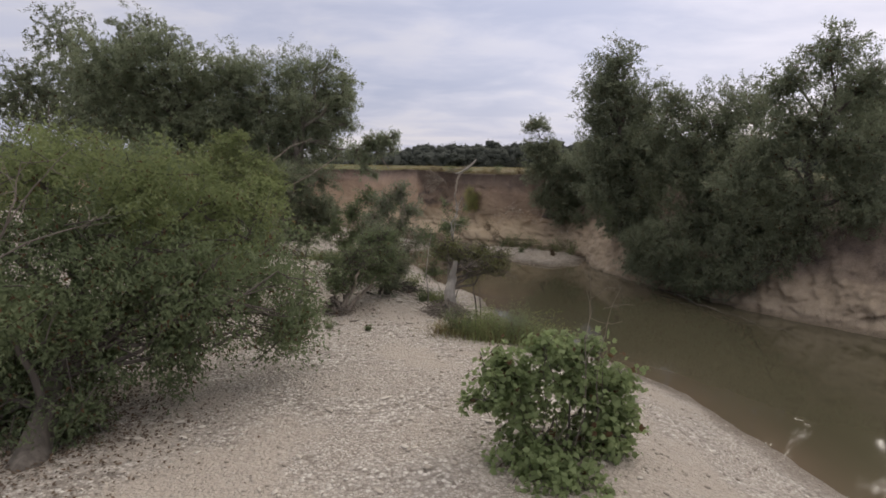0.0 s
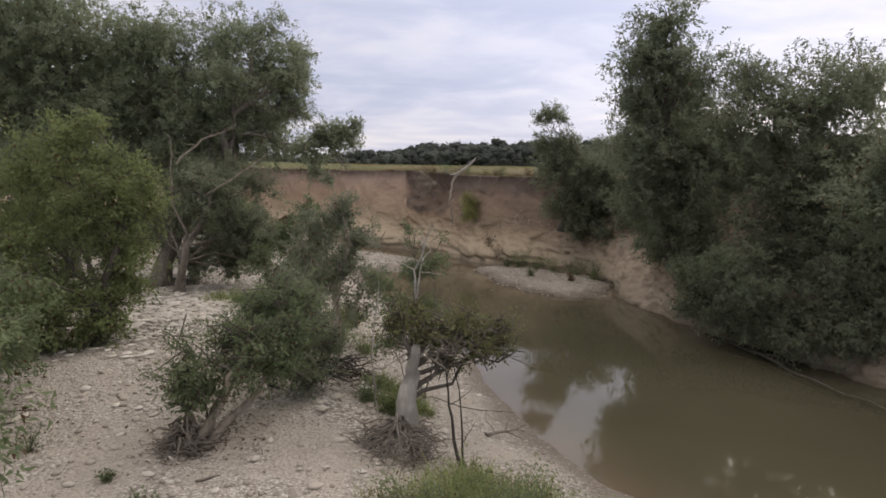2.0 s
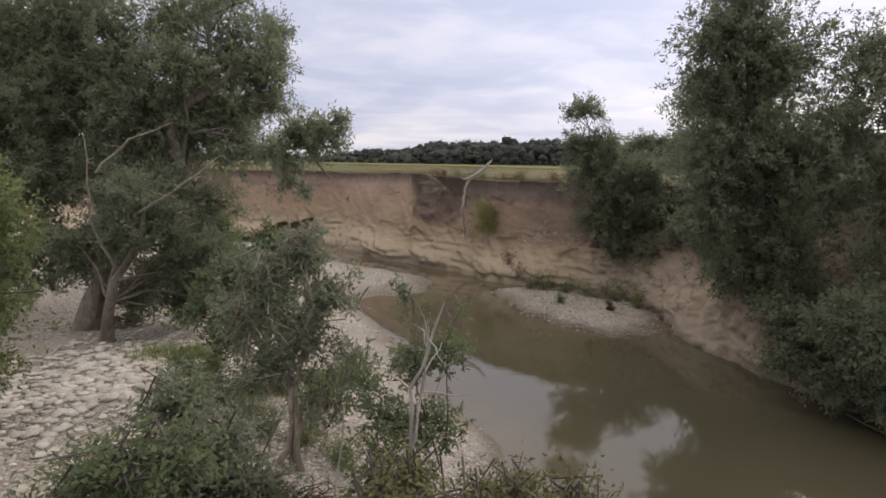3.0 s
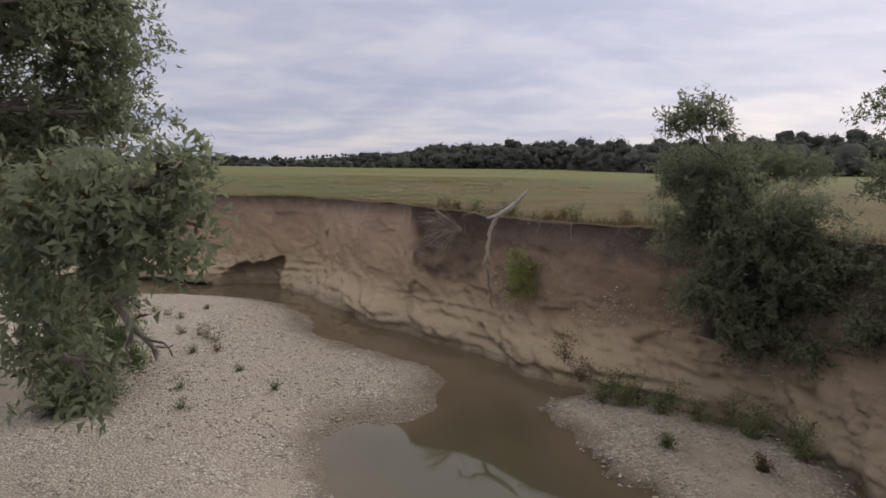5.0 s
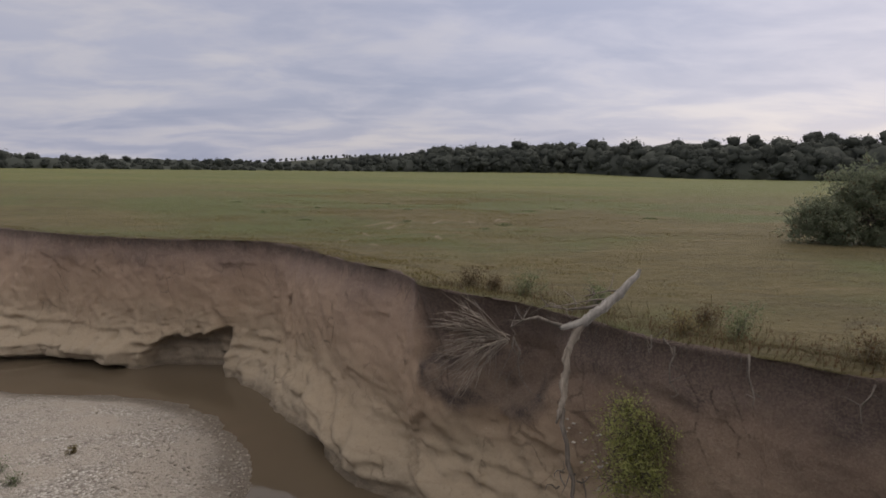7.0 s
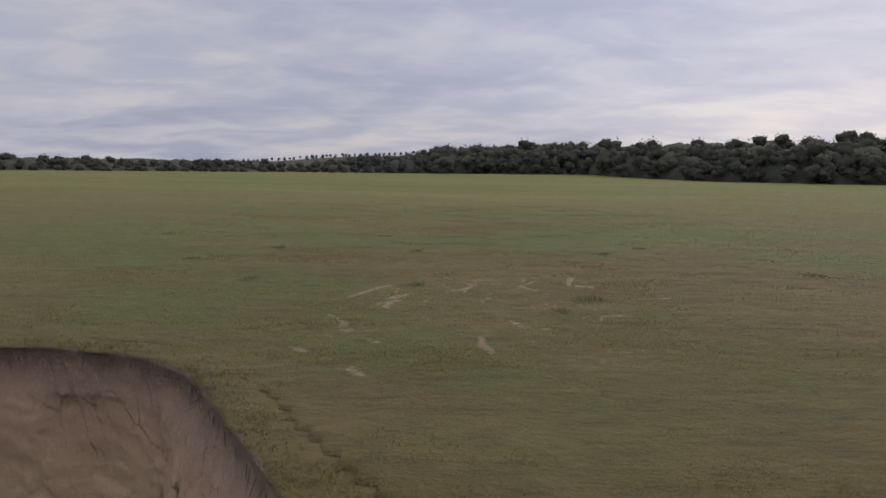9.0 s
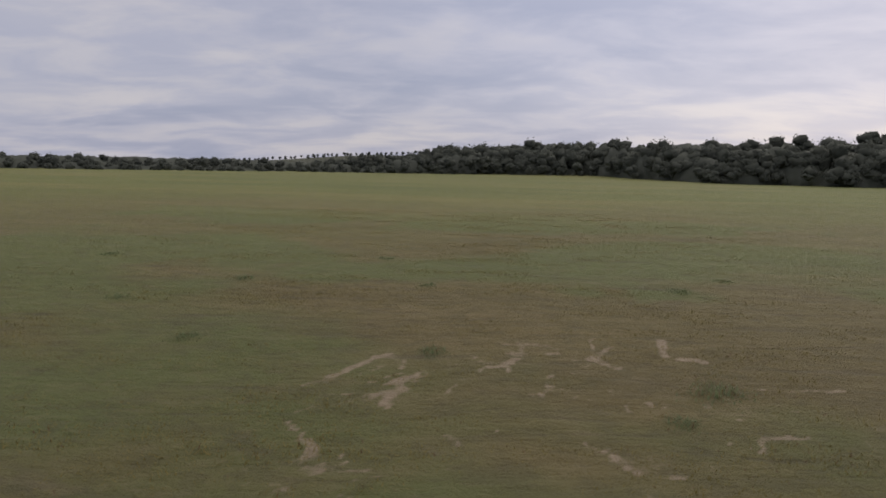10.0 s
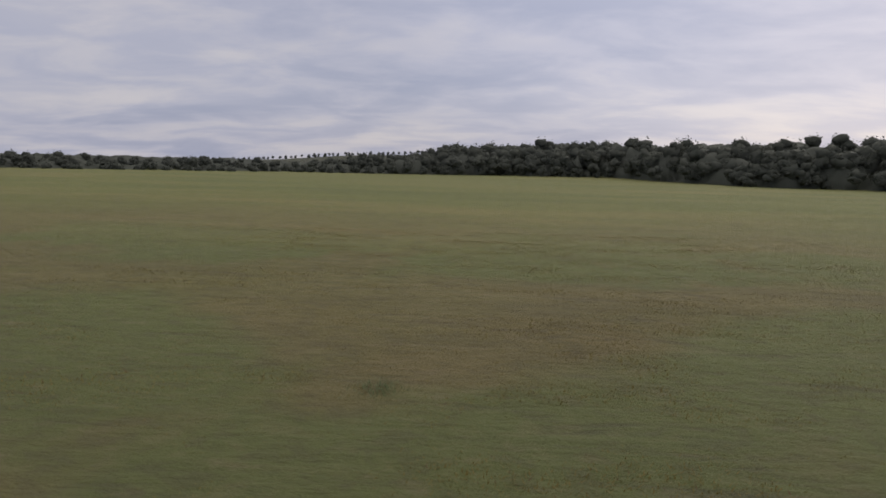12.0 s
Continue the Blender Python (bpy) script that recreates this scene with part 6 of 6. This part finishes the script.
root_fan()
rng_dead = np.random.default_rng(35)
for top, tip in (((2.05, 40.05, 4.6), (1.95, 39.7, 3.85)), ((3.0, 39.55, 4.65), (2.9, 39.1, 4.0)), ((1.75, 40.3, 4.7), (1.68, 40.1, 4.45)), ((5.0, 38.1, 4.7), (4.6, 37.8, 4.35)), ((4.3, 38.75, 4.66), (4.65, 38.35, 4.25)), ((4.35, 38.75, 4.66), (4.0, 38.4, 4.1)), ((4.6, 38.6, 4.68), (5.05, 38.2, 4.45)), ((1.95, 40.3, 4.66), (2.0, 39.95, 4.5))):
    b = Build()
    line = bend(top, tip, rng_dead, 0.12, 6)
    add_tube(b, line, np.linspace(0.02, 0.006, 6), 5)
    for i in (2, 3, 4):
        add_tube(b, bend(line[i], line[i] + rng_dead.normal(0, 0.13, 3), rng_dead, 0.1, 4), np.linspace(0.01, 0.003, 4), 4)
    tagged(part("hanging_root", b, BARK_DEAD, None), "pale dead root hanging from the brink", "root", "roots on the brink")


def tangle(name, x, y, z, r, h, n, mat, label, seed, thick=0.012, category="driftwood"):
    """A heap of crooked roots and flood-borne sticks."""
    rng = np.random.default_rng(seed)
    b = Build()
    for _ in range(n):
        a, e = rng.uniform(0, 2 * np.pi), rng.uniform(0, 1) ** 0.7
        p = np.array((x + math.cos(a) * r * e * 0.6, y + math.sin(a) * r * e * 0.6, z + h * (1 - e) * rng.uniform(0.4, 1.0)))
        c = a + rng.normal(0, 1.0)
        q = p + np.array((math.cos(c), math.sin(c), 0)) * r * rng.uniform(0.4, 0.9)
        q[2] = z + rng.uniform(-0.02, 0.4 * h)
        add_tube(b, bend(p, q, rng, 0.16, 6), np.linspace(thick * rng.uniform(0.5, 1.6), 0.003, 6), 4)
    return tagged(part(name, b, mat, None), label, category, kind="stuff")


tangle("root_tangle", 0.4, 14.55, up_on(0.4, 14.55), 0.7, 0.6, 230, BARK_DEAD, "dark heap of roots and flood debris round a trunk", 401)
tangle("root_tangle", -2.45, 14.05, up_on(-2.45, 14.05), 0.42, 0.6, 90, BARK_DEAD, "exposed grey roots under a gravel shrub", 402, 0.02)
tangle("root_tangle", -1.2, 17.4, up_on(-1.2, 17.4), 0.9, 0.35, 120, BARK_DARK, "dark flood debris lying on the gravel", 403)
tangle("root_tangle", -8.0, 25.4, up_on(-8.0, 25.4), 0.9, 0.35, 60, BARK_DEAD, "old roots and sticks round the tree's foot", 404, 0.02)
tangle("twig_nest", 0.75, 15.15, 2.35, 0.6, 0.45, 80, BARK_DEAD, "pale broken twigs caught in the tree's top", 405, 0.011)
tangle("root_tangle", 4.6, 36.0, 0.25, 0.8, 0.35, 50, BARK_DEAD, "dry sticks at the foot of the bank", 406)


def stick(name, pts, r, mat, label, category="driftwood", seed=0, twigs=4, sides=7):
    rng = np.random.default_rng(500 + seed)
    b = Build()
    line = np.vstack([bend(pts[i], pts[i + 1], rng, 0.05, 5)[: 5 if i == len(pts) - 2 else 4] for i in range(len(pts) - 1)])
    add_tube(b, line, np.linspace(r, r * 0.3, len(line)), sides)
    for _ in range(twigs):
        p = line[rng.integers(2, len(line))]
        add_tube(b, bend(p, p + rng.normal(0, 0.25, 3) * (1, 1, 0.6) + (0, 0, 0.05), rng, 0.1, 4), np.linspace(r * 0.35, 0.003, 4), 4)
    return tagged(part(name, b, mat, None), label, category, "driftwood along the creek")


stick("drift_log", [(9.5, 23.2, 0.12), (9.85, 21.4, 0.08), (10.15, 20.1, 0.10), (11.3, 18.4, 0.02)], 0.035, BARK, "long grey drift log along the water's edge", seed=1)
stick("drift_log", [(9.2, 24.0, 0.15), (9.9, 22.4, 0.25), (10.8, 21.2, 0.35)], 0.03, BARK, "grey drift branch against the bank", seed=2)
stick("drift_branch", [(1.75, 16.6, up_on(1.75, 16.6) + 0.03), (2.1, 16.9, 0.35), (2.5, 17.1, 0.42)], 0.035, BARK_DEAD, "crooked grey branch lying by the water", seed=3)
stick("dead_sapling", [(1.3, 14.5, up_on(1.3, 14.5)), (1.16, 14.6, 1.6), (1.05, 14.7, 2.3)], 0.03, BARK_DARK, "dark dead stem leaning in the gravel", "dead sapling", seed=4)
stick("dead_sapling", [(1.36, 14.55, up_on(1.36, 14.55)), (1.3, 14.7, 1.5), (1.15, 14.8, 2.35)], 0.02, BARK_DARK, "thin dark dead stem leaning in the gravel", "dead sapling", seed=5)
stick("bare_sapling", [(0.45, 16.0, up_on(0.45, 16.0)), (0.5, 16.0, 2.87), (0.47, 16.0, 3.45), (0.75, 16.0, 4.2)], 0.03, BARK_PALE, "bare pale sapling stem beside the broken tree", "sapling", seed=6, twigs=7)
stick("bare_sapling", [(0.4, 16.1, up_on(0.4, 16.1)), (0.5, 16.0, 2.9), (0.6, 16.0, 3.6), (0.62, 16.0, 4.0)], 0.02, BARK_PALE, "bare pale sapling stem beside the broken tree", "sapling", seed=7, twigs=6)
stick("bare_sapling", [(-0.15, 16.0, up_on(-0.15, 16.0)), (-0.19, 16.0, 2.28), (-0.1, 16.0, 3.25)], 0.02, BARK_PALE, "bare pale sapling stem beside the broken tree", "sapling", seed=8, twigs=5)
stick("drift_branch", [(-2.0, 16.2, up_on(-2, 16.2) + 0.05), (-1.2, 16.0, 1.2), (-0.4, 15.3, 1.12)], 0.04, BARK_DARK, "dark fallen branch across the gravel", seed=9)
stick("drift_branch", [(-1.9, 13.2, up_on(-1.9, 13.2) + 0.03), (-1.3, 13.9, 1.15)], 0.02, BARK_DEAD, "thin grey stick on the gravel", seed=10, twigs=2)
stick("dry_shoot", [(2.25, 6.6, 1.2), (2.32, 6.45, 2.6), (2.28, 6.3, 3.75)], 0.010, BARK_DEAD, "bare dry shoot rising from a shrub", "dead sapling", seed=11, twigs=6, sides=5)
stick("dry_shoot", [(2.4, 6.7, 1.2), (2.55, 6.7, 2.7), (2.75, 6.63, 3.55)], 0.009, BARK_DEAD, "bare dry shoot rising from a shrub", "dead sapling", seed=12, twigs=5, sides=5)
for k, pts in enumerate((((-5.6, 6.6, 3.0), (-5.1, 6.5, 4.0), (-4.6, 6.5, 4.67), (-4.05, 6.5, 5.18)), ((-5.1, 6.5, 4.0), (-4.85, 6.5, 4.5), (-4.75, 6.5, 4.95)), ((-5.3, 6.5, 3.7), (-4.5, 6.6, 4.05), (-3.75, 6.6, 4.33)))):
    stick("dead_bough", pts, 0.017, BARK_DEAD, "bleached bare bough standing out of the foliage", "dead branch", seed=13 + k, twigs=6, sides=5)
for k, pts in enumerate((((-6.3, 23.55, 4.1), (-5.4, 23.2, 4.55), (-4.15, 23.0, 5.42)), ((-6.9, 23.75, 2.9), (-7.15, 23.3, 4.1), (-6.96, 23.0, 5.75)), ((-7.0, 23.4, 5.0), (-6.2, 23.3, 5.7), (-5.28, 23.3, 6.05)))):
    stick("bare_bough", pts, 0.036, BARK_GREY, "pale bare bough in front of the dark crown", "dead branch", seed=21 + k, twigs=7)
make_tree("water_sapling", (0.62, 17.6, up_on(0.62, 17.6)), [(0.34, 17.5, 3.75, 0.22), (0.9, 17.5, 3.85, 0.16), (0.7, 17.5, 3.3, 0.3), (0.35, 17.5, 3.2, 0.34), (-0.3, 17.6, 2.9, 0.38), (0.1, 17.6, 2.4, 0.42), (0.6, 17.6, 2.4, 0.36), (0.2, 17.6, 4.0, 0.16), (-0.1, 17.6, 1.8, 0.36), (0.5, 17.5, 1.8, 0.34)], 4600, 0.09, LEAF_MID, "thin leafy sapling by the water's edge", "sapling", 41, trunk_r=0.018, stems=3, per=6, twig=0.22)
make_tree("bank_shrub", (9.4, 30.6, 2.6), [(9.0, 30.2, 3.2, 0.7), (9.8, 31.2, 3.4, 0.8), (8.7, 29.2, 2.6, 0.6), (10.2, 29.6, 3.8, 0.9), (9.0, 32.2, 3.0, 0.6), (8.5, 27.8, 2.6, 0.8)], 20000, 0.12, LEAF_MID, "green shrub growing on the slope of the bank", "shrub", 42, trunk_r=0.05, stems=4)
make_tree("bank_shrub", (8.3, 36.4, 3.2), [(8.2, 36.2, 3.6, 0.9), (9.4, 35.6, 4.0, 1.0), (9.9, 34.0, 4.2, 1.0), (7.4, 36.2, 2.9, 0.7), (8.8, 34.0, 3.0, 0.7), (6.9, 35.6, 2.3, 0.7), (7.8, 34.9, 2.2, 0.7)], 18000, 0.13, LEAF_DARK, "dark tangled shrub on the upper bank", "shrub", 43, trunk_r=0.05, stems=4)

# ---- stones ----


def build_stones():
    rng = np.random.default_rng(9)
    shapes = [stone_shape(rng) for _ in range(24)]
    n = 25000
    x, y = rng.uniform(-17, 8.6, n), rng.uniform(3, 49, n)
    # stonier shoals: the far end of the bar and the small bar under the bank
    x = np.concatenate([x, rng.uniform(-9.5, 0, 5200), rng.uniform(1.6, 8.3, 2600)])
    y = np.concatenate([y, rng.uniform(32, 47, 5200), rng.uniform(29.5, 37.2, 2600)])
    n = len(x)
    shoal = np.arange(n) >= 25000
    near = rng.uniform(0, 1, n) < np.where((y < 26) | ((y > 31) & (x > -9) & (x < 0)), 1.0, 0.5)
    near |= shoal
    x, y, shoal = x[near], y[near], shoal[near]
    z, zone, ds, _ = ground_at(x, y)
    patch = fbm(x * 0.35, y * 0.35, 3, 81)
    rocky = np.exp(-((x + 1.5) ** 2 / 8 + (y - 16.5) ** 2 / 10)) + np.exp(-((x + 4.5) ** 2 / 5 + (y - 19) ** 2 / 14))
    ok = (zone == 1) & (patch + 0.9 * shoal + 0.8 * rocky + 0.7 * np.exp(-ds / 0.8) > rng.uniform(-0.5, 0.3, len(x)))
    x, y, z, rocky = x[ok], y[ok], z[ok], rocky[ok]
    size = (0.016 + 0.036 * rng.uniform(0, 1, len(x)) ** 3.0 + 0.008 * (y > 30)) * (1 + 1.3 * rocky * rng.uniform(0.3, 1, len(x)))
    b = Build()
    th = rng.uniform(0, 2 * np.pi, len(x))
    for k, shape in enumerate(shapes):
        m = np.arange(len(x)) % len(shapes) == k
        c, s_ = np.cos(th[m])[:, None], np.sin(th[m])[:, None]
        v = np.stack([shape[:, 0] * c - shape[:, 1] * s_, shape[:, 0] * s_ + shape[:, 1] * c, np.repeat(shape[None, :, 2], m.sum(), 0)], -1) * size[m][:, None, None]
        v += np.stack([x[m], y[m], z[m] + size[m] * 0.2], 1)[:, None, :]
        b.add(v.reshape(-1, 3), (np.arange(m.sum()) * 12)[:, None, None].repeat(20, 1).reshape(-1, 1) + np.tile(ICO, (m.sum(), 1)))
    tagged(part("pebbles", b, STONE, GROUND, smooth=False), kind="stuff")
    # a bank of flat cobbles under the trees
    cob = Build()
    spots = np.column_stack([rng.normal(-5.9, 1.3, 1400), rng.normal(21.2, 1.5, 1400)])
    h, zn, _, _ = ground_at(spots[:, 0], spots[:, 1])
    for (px, py), pz in zip(spots[zn == 1], h[zn == 1]):
        a, sz = rng.uniform(0, 6.28), rng.uniform(0.05, 0.15)
        sh = shapes[rng.integers(24)] * (sz * rng.uniform(0.8, 1.4), sz, 0.55 * sz)
        turn = np.array(((math.cos(a), -math.sin(a), 0), (math.sin(a), math.cos(a), 0), (0, 0, 1)))
        cob.add(sh @ turn.T + (px, py, pz + 0.15 * sz), ICO)
    tagged(part("cobbles", cob, STONE, GROUND, smooth=False), kind="stuff")
    # the larger stones, one by one
    meshes = [Build().add(sh, ICO).mesh("stone", STONE, False) for sh in shapes[:12]]
    spots = np.vstack([np.column_stack([rng.uniform(-4, 5, 150), rng.uniform(4, 14, 150)]), np.column_stack([rng.normal(-1.8, 1.9, 130), rng.normal(16.5, 2.4, 130)]), np.column_stack([rng.uniform(-6, 1.5, 150), rng.uniform(20, 41, 150)])])
    h, zn, _, _ = ground_at(spots[:, 0], spots[:, 1])
    for k in np.flatnonzero(zn == 1)[:295]:
        ob = new("stone", meshes[k % 12])
        sz = rng.uniform(0.045, 0.095) * (1.7 * rng.uniform(0.6, 1.1) if 150 <= k < 280 else 1.0)
        ob.matrix_basis = Matrix.LocRotScale((spots[k, 0], spots[k, 1], float(h[k]) + 0.12 * sz), Euler((rng.uniform(-0.2, 0.2), rng.uniform(-0.2, 0.2), rng.uniform(0, 6.28))), (sz * rng.uniform(0.8, 1.3), sz * rng.uniform(0.7, 1.0), sz * rng.uniform(0.45, 0.7)))
        ob.parent = GROUND


build_stones()


# ---- fallen leaves under the trees, their brown also standing in for shade ----
def leaf_litter(x, y, r, n, seed):
    rng = np.random.default_rng(seed)
    p = rng.normal(0, 0.55, (n, 2)) * r + (x, y)
    z, zone, _, _ = ground_at(p[:, 0], p[:, 1])
    ok = zone == 1
    b = Build()
    k = int(ok.sum())
    leaf_quads(b, np.column_stack([p[ok], z[ok] + rng.uniform(0.008, 0.03, k)]), rng.normal(0, 1, (k, 3)) * (1, 1, 0.12), 0.055, rng, False, 0.0, 0.6, np.tile((0, 0, 1.0), (k, 1)))
    tagged(part("leaf_litter", b, LITTER, None, smooth=False), "brown fallen leaves, also standing in for tree shade", "leaf litter", kind="stuff")


LITTER = leaf_material("fallen_leaves", (0.07, 0.052, 0.037), (0.11, 0.082, 0.06), (0.17, 0.13, 0.098), 0.2, 0.1)
for i, (x, y, r, n) in enumerate(((-5.2, 7.0, 1.9, 5200), (-6.6, 14.2, 1.6, 2600), (-7.4, 18.8, 1.2, 900), (-8.6, 25.8, 1.2, 800), (-2.3, 14.4, 0.7, 500), (-1.3, 17.6, 0.9, 800), (-10.2, 36.0, 1.4, 1200))):
    leaf_litter(x, y, r, n, 600 + i)
